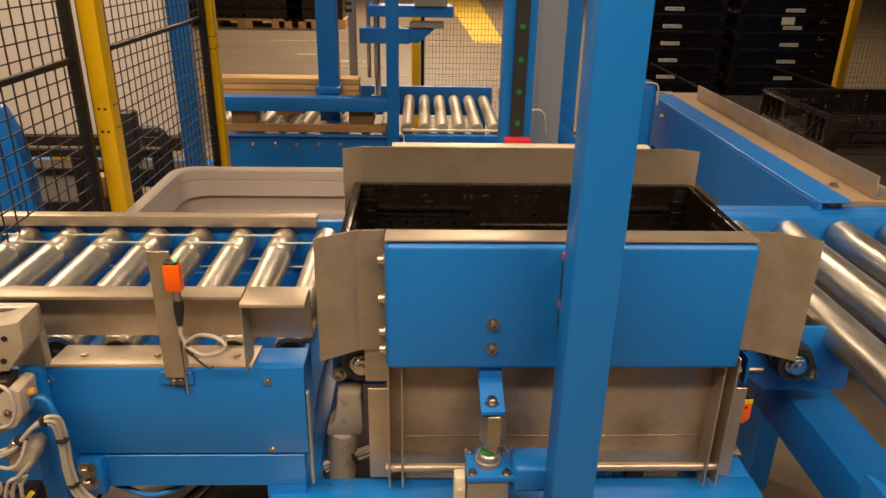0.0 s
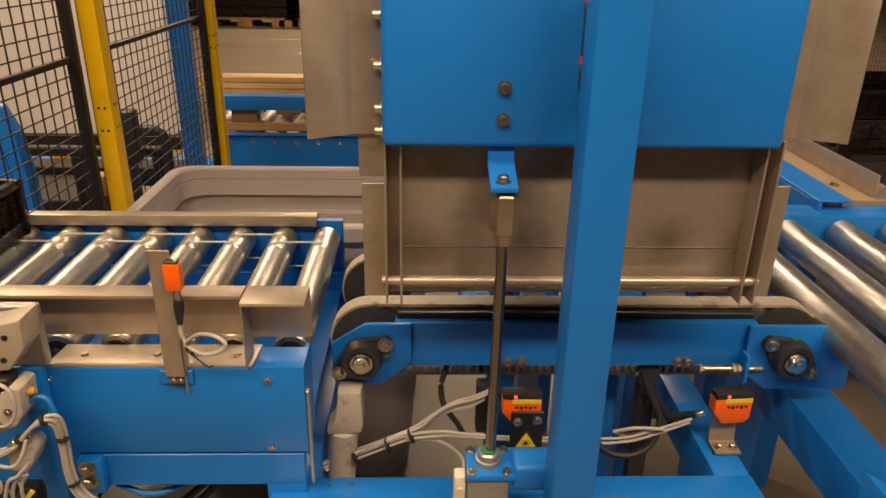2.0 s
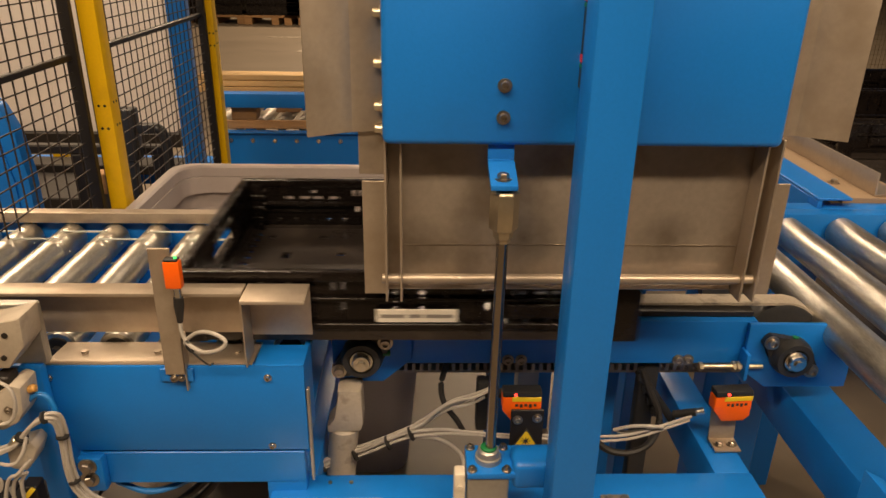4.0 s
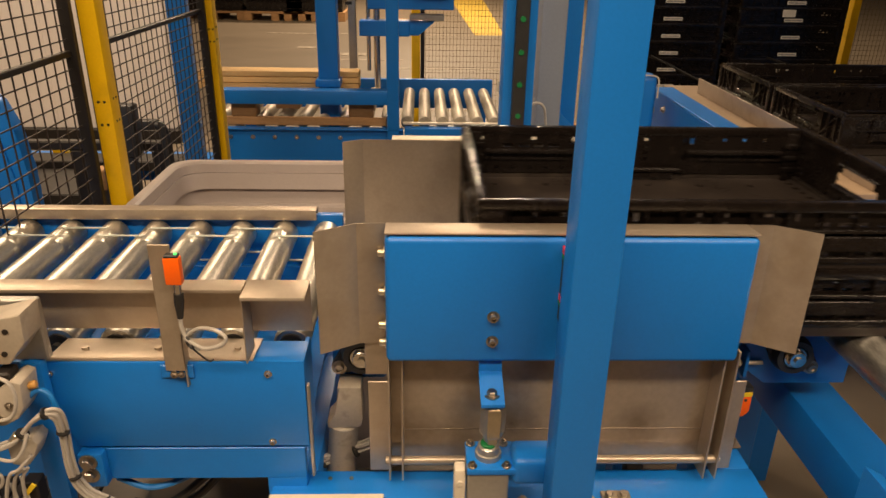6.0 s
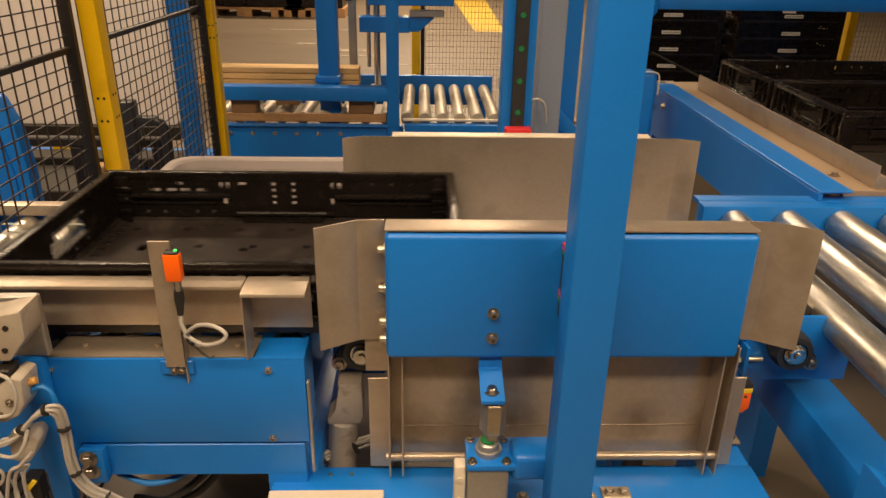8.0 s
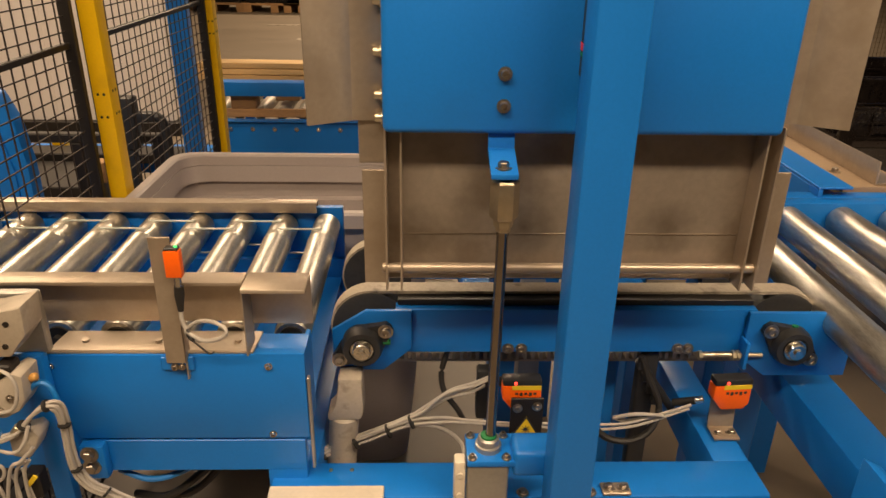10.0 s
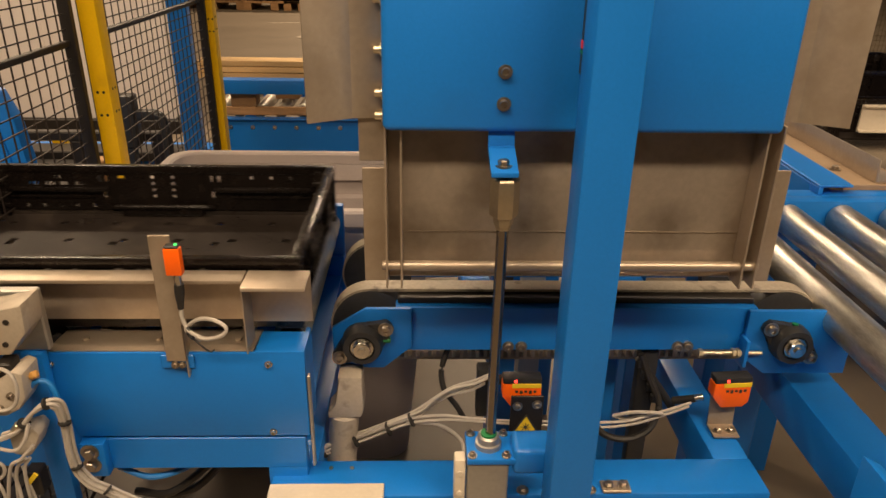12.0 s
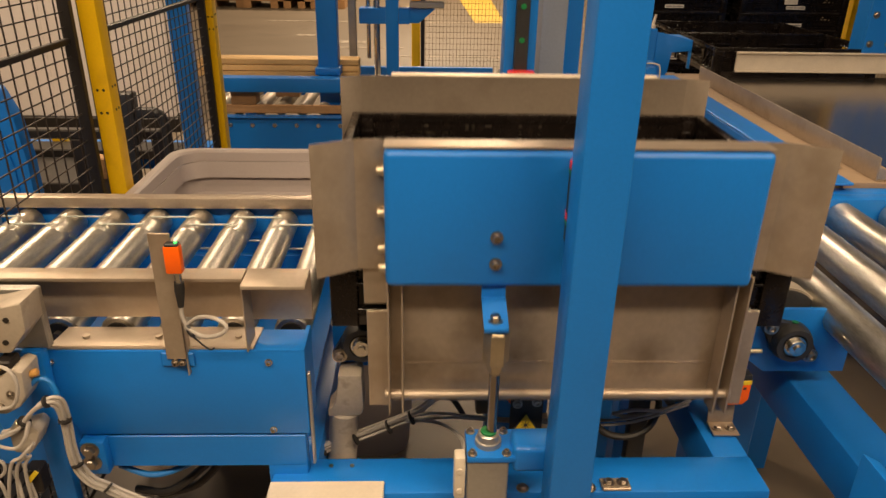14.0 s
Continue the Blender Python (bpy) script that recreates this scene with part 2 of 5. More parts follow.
def socket_bolt(bm, p, axis, r=0.006, h=0.007):
    p, axis = Vector(p), Vector(axis).normalized()
    cyl(bm, p, p + axis * 0.0016, r * 1.5, 16)
    lathe(bm, p, p + axis * h, [(0, r), (h * 0.85, r), (h, r * 0.9), (h, r * 0.55), (h * 0.5, r * 0.5)], 16)
    return bm


def screws(name, places, axis, parent, r=0.006, h=0.006, hexagon=False, label="", mat=None):
    """One part for each screw, all on one mesh."""
    bm = B()
    (bolt if hexagon else socket_bolt)(bm, (0, 0, 0), axis, r, h)
    first = part(name, bm, mat or SCREW, parent, label)
    first.location = places[0]
    for p in places[1:]:
        again(first, pose(*p))
    return first


# ---------------------------------------------------------------- hall
bm = B()
box(bm, -14, 16, -9, 24, -0.12, 0.0)
solid("floor", bm, FLOOR, "worn beige concrete hall floor", "floor", kind="structure")
for nm, c in (("wall_north", (-14, 16, 23.9, 24.2, -0.1, 7)), ("wall_south", (-14, 16, -9.2, -8.9, -0.1, 7)),
              ("wall_west", (-14.2, -13.9, -9, 24, -0.1, 7)), ("wall_east", (15.9, 16.2, -9, 24, -0.1, 7))):
    bm = B()
    box(bm, *c)
    solid(nm, bm, HALLWALL, "plain grey-beige sheet wall of the hall", "wall", kind="structure")
bm = B()
box(bm, -14, 16, -9, 24, 6.9, 7.1)
solid("ceiling", bm, HALLWALL, "plain grey-beige hall ceiling", "ceiling", kind="structure")
for nm, c in (("floor_line", (-2.4, 12.0, 9.90, 9.99)), ("floor_line", (-1.75, -1.45, 8.45, 8.6)), ("floor_line", (-1.2, -0.85, 7.9, 8.1)),
              ("floor_line", (-0.55, 1.2, 7.0, 7.06)), ("floor_line", (-1.2, -0.4, 7.55, 7.62))):
    bm = B()
    box(bm, c[0], c[1], c[2], c[3], 0.0005, 0.004)
    solid(nm, bm, LINEWHITE, "worn white marking painted on the concrete floor", "floor marking", kind="structure")
bm = B()
prism(bm, [(0.586, 9.99), (1.02, 9.99), (1.30, 19), (0.44, 19)], 0.0005, 0.0045, "z")
solid("floor_line", bm, LINEYELLOW, "broad worn yellow lane painted on the floor", "floor marking", kind="structure")


# ---------------------------------------------------------------- crates
BELT_Z = 0.797
CRATE_STEP = 0.094


def grid_panel(bm, u0, u1, v0, v1, cell, hole, plane, at, t):
    """A moulded sheet of square cells with the cells for which hole(i, j) holds left open."""
    nu, nv = max(1, round((u1 - u0) / cell)), max(1, round((v1 - v0) / cell))
    def place(i, j, d):
        u, v = u0 + (u1 - u0) * i / nu, v0 + (v1 - v0) * j / nv
        return {"z": (u, v, at + d), "y": (u, at + d, v), "x": (at + d, u, v)}[plane]
    keep = {(i, j) for i in range(nu) for j in range(nv) if not hole(i, j, nu, nv)}
    verts = {}
    def vert(i, j, s):
        if (i, j, s) not in verts:
            verts[i, j, s] = bm.verts.new(place(i, j, t * s))
        return verts[i, j, s]
    for i, j in keep:
        for s in (0, 1):
            bm.faces.new([vert(a, b, s) for a, b in ((i, j), (i + 1, j), (i + 1, j + 1), (i, j + 1))])
        for (di, dj), (a, b) in (((-1, 0), ((0, 0), (0, 1))), ((1, 0), ((1, 0), (1, 1))), ((0, -1), ((0, 0), (1, 0))), ((0, 1), ((0, 1), (1, 1)))):
            if (i + di, j + dj) not in keep:
                bm.faces.new([vert(i + a[0], j + a[1], 0), vert(i + b[0], j + b[1], 0), vert(i + b[0], j + b[1], 1), vert(i + a[0], j + a[1], 1)])
    return bm


def build_crate():
    top = thing("crate", (0, 0, 0), "black plastic folding crate with slotted walls and hand holes", "crate", "black crates on the line")
    # floor with slots and drain holes
    bm = B()
    grid_panel(bm, -0.288, 0.288, -0.188, 0.188, 0.0124,
               lambda i, j, nu, nv: (j % 6 == 2 and i % 7 == 3 + (j // 6) % 2 * 3 and 2 < i < nu - 3) or (j % 12 == 7 and i % 13 == 6) or (i in (1, nu - 2) and j % 2 == 1),
               "z", 0.008, 0.004)
    part("base", bm, CRATEFLOOR, top, "worn black crate floor, its sheen put into the colour")
    bm = B()
    loops = [[bm.verts.new((sx * x, sy * y, z)) for sx, sy in ((-1, -1), (1, -1), (1, 1), (-1, 1))]
             for x, y, z in ((0.293, 0.193, 0.0), (0.293, 0.193, 0.018), (0.285, 0.185, 0.018), (0.285, 0.185, 0.0))]
    for a, b in zip(loops, loops[1:] + loops[:1]):
        for k in range(4):
            bm.faces.new((a[k], a[(k + 1) % 4], b[(k + 1) % 4], b[k]))
    part("base_rim", bm, CRATEFLOOR, top)
    for s in (-1, 1):
        bm = B()
        sweep(bm, [(-0.088, s * 0.187, 0.024), (-0.078, s * 0.180, 0.028), (-0.065, s * 0.174, 0.030), (0.065, s * 0.174, 0.030), (0.078, s * 0.180, 0.028), (0.088, s * 0.187, 0.024)], 0.0042, 8, 3)
        box(bm, -0.07, 0.07, s * 0.181 - 0.007, s * 0.181 + 0.007, 0.0118, 0.028, 0.003, 2)
        part("grip_lip", bm, BLACK, top)
    # long walls
    bm = B()
    grid_panel(bm, -0.285, 0.285, 0.02, 0.088, 0.0057,
               lambda i, j, nu, nv: (j == 8 and i in (73, 74, 75, 78, 79, 80, 82, 83, 84, 87, 88, 89)) or (j == 1 and i % 5 == 1 and 70 < i < 92)
               or (j in (4, 6, 8, 10) and i in (46, 52)) or (j in (9, 10) and i in (32, 34, 66, 68)) or (j in (4, 5) and i in (34, 67))
               or (j in (4, 6, 8, 10) and i == 96) or (j == 10 and i % 19 in (4, 5) and i > 60) or (j == 5 and i in (17, 24)) or (j == 10 and i in (10, 16, 22)),
               "y", -0.191, 0.0035)
    box(bm, -0.3, 0.3, -0.2, -0.186, 0.086, 0.1, 0.0025, 2)
    box(bm, -0.297, 0.297, -0.198, -0.190, 0.058, 0.063, 0.001, 1)
    box(bm, -0.297, 0.297, -0.198, -0.190, 0.018, 0.026, 0.001, 1)
    for k in range(13):
        x = -0.27 + 0.045 * k
        box(bm, x - 0.0015, x + 0.0015, -0.1975, -0.190, 0.026, 0.087)
    for x in (-0.19, 0.19):
        box(bm, x - 0.075, x + 0.075, -0.1885, -0.1835, 0.043, 0.047, 0.0015, 2)
    for x in (-0.175, 0.175):
        box(bm, x - 0.085, x + 0.085, -0.189, -0.178, 0.055, 0.062, 0.003, 2)
        box(bm, x - 0.05, x + 0.05, -0.1985, -0.193, 0.034, 0.054, 0.001, 1)
    for s in (-1, 1):
        box(bm, s * 0.282 - 0.018, s * 0.282 + 0.018, -0.1995, -0.183, 0.0, 0.092, 0.003, 2)
        for z in (0.03, 0.05, 0.07):
            box(bm, s * 0.274 - 0.012, s * 0.274 + 0.012, -0.1835, -0.1795, z - 0.004, z + 0.004, 0.001, 1)
    lw = part("long_wall", bm, BLACK, top)
    again(lw, pose(0, 0, 0, 0, 0, 180))
    # end walls with a hand hole
    bm = B()
    grid_panel(bm, -0.182, 0.182, 0.02, 0.088, 0.0113,
               lambda i, j, nu, nv: (abs(i - (nu - 1) / 2) < 5.2 and 2 <= j <= 3) or (abs(i - (nu - 1) / 2) < 4.2 and j == 4) or (j == 0 and i % 4 == 1),
               "x", -0.291, 0.0035)
    box(bm, -0.3, -0.286, -0.186, 0.186, 0.086, 0.1, 0.0025, 2)
    box(bm, -0.2985, -0.290, -0.18, 0.18, 0.018, 0.026, 0.001, 1)
    for y in (-0.16, -0.125, -0.09, 0.09, 0.125, 0.16):
        box(bm, -0.298, -0.290, y - 0.0015, y + 0.0015, 0.026, 0.087)
    box(bm, -0.298, -0.284, -0.062, 0.062, 0.0395, 0.0435, 0.0015, 1)
    box(bm, -0.298, -0.284, -0.055, 0.055, 0.0755, 0.0795, 0.0015, 1)
    for s in (-1, 1):
        prism(bm, [(s * 0.09, 0.03), (s * 0.096, 0.03), (s * 0.15, 0.08), (s * 0.144, 0.08)], -0.298, -0.290, "x")
    ew = part("end_wall", bm, BLACK, top)
    again(ew, pose(0, 0, 0, 0, 0, 180))
    # label card in its holder
    bm = B()
    box(bm, -0.045, 0.060, -0.2006, -0.1985, 0.030, 0.048, 0.0004, 1)
    lab = part("label_card", bm, LABEL, top, "white paper label card")
    bm = B()
    for k, (a, b) in enumerate(((-0.040, -0.008), (-0.003, 0.014), (0.018, 0.054))):
        box(bm, a, b, -0.2011, -0.2004, 0.0365, 0.0415)
    part("print_bar", bm, GREYINK, lab, "unreadable dark print")
    for me in {c.data for c in top.children_recursive if c.data}:
        me.transform(Matrix.Diagonal((1.026, 1.0, 1.04, 1.0)))
    return top


crate_a = build_crate()
crate_b = copy_thing(crate_a, pose(-2.2, 0.2, BELT_Z))
crate_c = copy_thing(crate_a, pose(-2.2, 0.2, BELT_Z))
crate_d = copy_thing(crate_a, pose(-2.2, 0.2, BELT_Z))
crate_near = copy_thing(crate_a, pose(1.18, 1.10, 0.802))
crate_far = copy_thing(crate_a, pose(1.18, 1.515, 0.802))
for x, y, z, w, d, rot in ((0.145, 0.1845, 0.086, 0.020, 0.012, 8), (0.235, -0.192, 0.1012, 0.030, 0.008, -6), (0.01, -0.192, 0.1012, 0.026, 0.008, 10), (0.288, 0.02, 0.1012, 0.008, 0.02, 0)):
    bm = B()
    prism(bm, [(-w / 2, -d / 2), (w * 0.2, -d / 2 - 0.002), (w / 2, -d * 0.3), (w * 0.4, d / 2), (-w * 0.3, d / 2 + 0.001), (-w / 2 - 0.002, 0)], 0.0, 0.0009, "z")
    scrap = part("paper_scrap", bm, LABEL, crate_b, "torn white label remnant")
    scrap.matrix_basis = pose(x, y, z, -80 if y > 0.1 else 0, 0, rot)
tagged(crate_b, "black folding crate with torn white label remnants")
for ob, text in ((crate_near, "black folding crate waiting on the steel push table"), (crate_far, "black folding crate sliding onto the steel push table")):
    tagged(ob, text)
# row 1 is an unseen back row, added to keep rear light out of the gap
for col, row in ((0, 0), (1, 0), (0, 1), (1, 1)):
    for k in range(17):
        c = tagged(copy_thing(crate_a, pose(1.222 + 0.69 * col, 3.55 + 0.42 * row, 0.106 + CRATE_STEP * k, 0, 0, 0)),
                   "black folding crate with label card, in tall stacks with an added unseen back row", "crate", "tall stacks of crates")
        if (col, row, k) == (1, 0, 8):
            bm = B()
            box(bm, -0.062, 0.012, -0.2032, -0.2008, 0.058, 0.098, 0.0006, 1)
            part("paper_tag", bm, LABEL, c, "square white paper tag")
            tagged(c, "black folding crate in a stack with a square paper tag")



def wooden_pallet(x, y, z, w=1.2, d=0.8, mat=OLDWOOD):
    p = thing("pallet", (x, y, z), "weathered wooden pallet on the floor", "pallet", "wooden pallets")
    bm = B()
    box(bm, -w / 2, w / 2, -0.05, 0.05, 0.122, 0.144, 0.003, 1)
    b = part("board", bm, mat, p)
    b.location.y = -d / 2 + 0.05
    for k in range(1, 5):
        again(b, pose(0, -d / 2 + 0.05 + k * (d - 0.1) / 4, 0))
    bm = B()
    box(bm, -0.07, 0.07, -0.05, 0.05, 0.0, 0.122, 0.003, 1)
    k0 = part("block", bm, mat, p)
    k0.location = (-w / 2 + 0.07, -d / 2 + 0.05, 0)
    for i in range(3):
        for j in range(3):
            if i or j:
                again(k0, pose((i - 1) * (w / 2 - 0.07), (j - 1) * (d / 2 - 0.05), 0))
    return p


wooden_pallet(1.57, 3.76, 0.0, 1.4, 0.9).scale.z = 0.735

# ---------------------------------------------------------------- infeed roller conveyor
infeed = thing("roller_conveyor", (0, 0, 0), "blue roller conveyor with zinc rollers and stainless side guides", "conveyor")
ROLLER_PITCH = 0.0795
bm = B()
L = 0.415
lathe(bm, (0, 0, 0), (0, L, 0), [(0, 0.016), (0.001, 0.0225), (0.004, 0.0248), (L - 0.104, 0.0248), (L - 0.102, 0.0257), (L - 0.094, 0.0257), (L - 0.092, 0.0248), (L - 0.085, 0.0248), (L - 0.081, 0.0238), (L - 0.075, 0.0238), (L - 0.071, 0.0248),
                               (L - 0.049, 0.0248), (L - 0.045, 0.0238), (L - 0.039, 0.0238), (L - 0.035, 0.0248), (L - 0.004, 0.0248), (L - 0.001, 0.022), (L, 0.016)], 28)
roll = part("roller", bm, ZINC, infeed, "zinc plated steel roller")
roll.location = (-0.367, 0.026, BELT_Z - 0.0248)
bm = B()
cyl(bm, (0, -0.012, 0), (0, 0.0, 0), 0.006, 12)
lathe(bm, (0, -0.003, 0), (0, 0.003, 0), [(0, 0.013), (0.001, 0.0165), (0.0035, 0.0172), (0.006, 0.015)], 24)
cap = part("end_cap", bm, RUBBER, roll, "black plastic roller end")
for k in range(1, 48):
    r = again(roll, pose(-0.367 - ROLLER_PITCH * k, 0.026, BELT_Z - 0.0248))
    c = new("end_cap", cap.data)
    c.parent = r
bm = B()
sweep(bm, [(-ROLLER_PITCH, 0, -0.0235), (0, 0, -0.0235), (0.0235, 0, 0), (0, 0, 0.0235), (-ROLLER_PITCH, 0, 0.0235), (-ROLLER_PITCH - 0.0235, 0, 0), (-ROLLER_PITCH, 0, -0.0235)], 0.0020, 6, 0)
db = part("drive_belt", bm, CLEAR, infeed, "clear round drive belt")
for k in range(0, 47):
    m = pose(-0.367 - ROLLER_PITCH * k, 0.026 + L - (0.042 if k % 2 else 0.078), BELT_Z - 0.0248)
    if k:
        again(db, m)
    else:
        db.matrix_basis = m
# blue cover and rails
bm = B()
prism(bm, [(-0.679, 0.789), (-0.338, 0.789), (-0.340, 0.656), (-0.648, 0.656)], -0.046, -0.040, "y", 0.0015)
box(bm, -0.402, -0.338, -0.046, 0.006, 0.786, 0.7905, 0.0015, 2)
box(bm, -0.345, -0.3385, -0.0455, 0.02, 0.656, 0.789, 0.001, 1)
part("side_cover", bm, BLUE, infeed, "smooth blue sheet metal side cover")
bm = B()
box(bm, -4.15, -0.345, -0.039, -0.033, 0.60, 0.785, 0.001, 1)
box(bm, -4.15, -0.36, -0.033, 0.012, 0.640, 0.646, 0.001, 1)
box(bm, -0.648, -0.345, -0.045, -0.039, 0.600, 0.652, 0.001, 1)
prism(bm, [(-0.40, 0.601), (-0.345, 0.601), (-0.345, 0.0), (-0.40, 0.0)], -0.045, 0.02, "y", 0.003)
part("front_rail", bm, BLUE, infeed)
bm = B()
box(bm, -4.15, -0.338, 0.452, 0.470, 0.62, 0.803, 0.002, 2)
box(bm, -4.15, -0.338, 0.440, 0.452, 0.62, 0.700, 0.001, 1)
part("back_rail", bm, BLUE, infeed)
bm = B()
box(bm, -4.15, -0.345, 0.012, 0.45, 0.655, 0.661)
part("bottom_tray", bm, BLUE, infeed)
bm = B()
box(bm, 0, 0.05, 0, 0.05, 0, 0.64, 0.003, 1)
leg = part("leg", bm, BLUE, infeed)
leg.location = (-0.395, 0.402, 0)
for x, y in ((-1.3, -0.033), (-2.6, -0.033), (-4.0, -0.033), (-1.3, 0.402), (-2.6, 0.402), (-4.0, 0.402)):
    again(leg, pose(x, y, 0))
bm = B()
box(bm, -0.3375, -0.3335, -0.0450, -0.036, 0.602, 0.752, 0.001, 1)
part("edge_strip", bm, ALU, infeed, "grey metal edge strip")
# stainless guides
bm = B()
folded(bm, [(-0.009, 0.8185), (-0.009, 0.8875), (-0.037, 0.8875), (-0.037, 0.884)], -4.15, -0.411, "x", 0.0025)
part("front_guide", bm, STEEL, infeed, "bent stainless steel guide")
bm = B()
folded(bm, [(-0.009, 0.815), (-0.009, 0.8875), (-0.055, 0.8865), (-0.056, 0.883)], -0.409, -0.330, "x", 0.0025)
box(bm, -0.4105, -0.4085, -0.05, -0.008, 0.789, 0.886, 0.0005, 1)
part("end_guide", bm, STEEL, infeed, "bent stainless steel end guide")
bm = B()
folded(bm, [(0.020, 0.77), (0.020, 0.7845), (-0.0435, 0.7902)], -0.668, -0.404, "x", 0.002)
for x in (-0.63, -0.535, -0.43):
    cyl(bm, (x, -0.012, 0.789), (x, -0.012, 0.792), 0.0045, 12)
part("ledge", bm, STEEL, infeed, "stainless steel ledge strip")
bm = B()
folded(bm, [(0.432, 0.80), (0.432, 0.8185), (0.455, 0.8185), (0.458, 0.805)], -4.15, -0.385, "x", 0.0025)
part("back_guide", bm, STEEL, infeed, "low stainless steel back guide")
screws("screw", [(x, -0.046, z) for x, z in ((-0.664, 0.772), (-0.385, 0.772), (-0.387, 0.664))], (0, -1, 0), infeed, 0.0034, 0.0055, mat=CHROME)
bm = B()
box(bm, -0.645, -0.612, -0.062, -0.045, 0.600, 0.655, 0.003, 2)
part("clamp_plate", bm, BLUE, infeed)
screws("bolt", [(-0.631, -0.062, z) for z in (0.643, 0.622)], (0, -1, 0), infeed, 0.008, 0.007, True)

# sensor on its bar
eye_unit = thing("light_sensor", (0.009, 0, 0), "orange light sensor on a stainless bar by the rollers", "sensor")
bm = B()
m = Matrix.Translation((-0.508, -0.052, 0.855)) @ pose(0, 0, 0, 0, 0.2, 0)
box(bm, -0.013, 0.013, -0.0015, 0.0015, -0.074, 0.101, 0.0005, 1, m)
box(bm, 0.011, 0.013, -0.0015, 0.016, -0.099, -0.02, 0.0005, 1, m)
part("bar", bm, STEEL, eye_unit, "flat stainless steel bar")
bm = B()
box(bm, -0.5005, -0.481, -0.067, -0.0545, 0.909, 0.944, 0.002, 2)
part("housing", bm, ORANGE, eye_unit, "orange sensor housing")
bm = B()
box(bm, -0.499, -0.4825, -0.066, -0.0555, 0.944, 0.9475, 0.001, 1)
part("display_cap", bm, IRON, eye_unit, "dark sensor top")
bm = B()
cyl(bm, (-0.486, -0.061, 0.9475), (-0.486, -0.061, 0.9485), 0.002, 10)
part("indicator", bm, material("green_indicator", (0.05, 0.9, 0.15), 0.4, 0, 0, 20, 200, 0, emit=1.5), eye_unit, "glowing green indicator")
bm = B()
cyl(bm, (-0.4885, -0.061, 0.896), (-0.4885, -0.061, 0.909), 0.0045, 14)
part("socket", bm, CHROME, eye_unit, "metal cable socket")
bm = B()
lathe(bm, (-0.4885, -0.061, 0.896), (-0.4905, -0.061, 0.862), [(0, 0.0058), (0.012, 0.0062), (0.02, 0.0052), (0.034, 0.0036)], 16)
part("plug", bm, RUBBER, eye_unit, "black cable plug")
bm = B()
sweep(bm, [(-0.4905, -0.061, 0.863), (-0.4905, -0.062, 0.85), (-0.486, -0.063, 0.836), (-0.478, -0.070, 0.833), (-0.458, -0.084, 0.833), (-0.436, -0.092, 0.842),
           (-0.429, -0.092, 0.853), (-0.445, -0.084, 0.859), (-0.468, -0.070, 0.852), (-0.486, -0.06, 0.836), (-0.488, -0.058, 0.827), (-0.475, -0.052, 0.812)], 0.0026)
part("cable", bm, CABLE, eye_unit, "looped grey sensor cable")
bm = B()
sweep(bm, [(-0.484, -0.066, 0.838), (-0.478, -0.069, 0.830), (-0.480, -0.063, 0.820), (-0.487, -0.060, 0.825), (-0.484, -0.066, 0.838)], 0.0016, 6)
sweep(bm, [(-0.482, -0.063, 0.822), (-0.462, -0.068, 0.806), (-0.454, -0.068, 0.807)], 0.0012, 6)
part("cable_tie", bm, RUBBER, eye_unit, "black cable tie")
bm = B()
socket_bolt(bm, (-0.511, -0.0535, 0.776), (0, -1, 0), 0.0034, 0.005)
socket_bolt(bm, (-0.502, -0.0535, 0.776), (0, -1, 0), 0.0030, 0.004)
part("screw", bm, SCREW, eye_unit)
bm = B()
box(bm, -0.530, -0.488, -0.0500, -0.0462, 0.768, 0.7875, 0.001, 1)
part("fixing_tab", bm, BLUE, eye_unit, "small blue fixing tab")

# ---------------------------------------------------------------- belt transfer in the middle
station = thing("belt_conveyor", (0, 0, 0), "blue transfer conveyor with two toothed belts", "conveyor")
PX0, PX1, PZ, PR = -0.263, 0.372, 0.735, 0.0575


def belt_loop(y0, y1, name, label):
    bm = B()
    outer, inner = [], []
    R = PR + 0.0045
    for k in range(25):
        a = math.pi / 2 + math.pi * k / 24
        outer.append((PX0 + R * math.cos(a), PZ + R * math.sin(a)))
        inner.append((PX0 + PR * math.cos(a), PZ + PR * math.sin(a)))
    for k in range(25):
        a = -math.pi / 2 + math.pi * k / 24
        outer.append((PX1 + R * math.cos(a), PZ + R * math.sin(a)))
        inner.append((PX1 + PR * math.cos(a), PZ + PR * math.sin(a)))
    n = len(outer)
    rings = [[bm.verts.new((p[0], y, p[1])) for p in ring] for ring, y in ((outer, y0), (outer, y1), (inner, y1), (inner, y0))]
    for a, b in zip(rings, rings[1:] + rings[:1]):
        for k in range(n):
            bm.faces.new((a[k], a[(k + 1) % n], b[(k + 1) % n], b[k]))
    b = part(name, bm, BELT, station, label)
    bm = B()
    k = PX0
    while k < PX1:
        box(bm, k, k + 0.0052, y0 - 0.0004, y1 - 0.0005, PZ - PR - 0.0005, PZ - PR + 0.0115, 0, 1)
        if y0 > 0.2:
            box(bm, k, k + 0.006, y0 + 0.0005, y1 - 0.0005, PZ + PR - 0.006, PZ + PR + 0.0005, 0, 1)
        k += 0.0125
    tagged(part("belt_teeth", bm, TEETH, b, "row of moulded belt teeth"), kind="stuff")
    return b


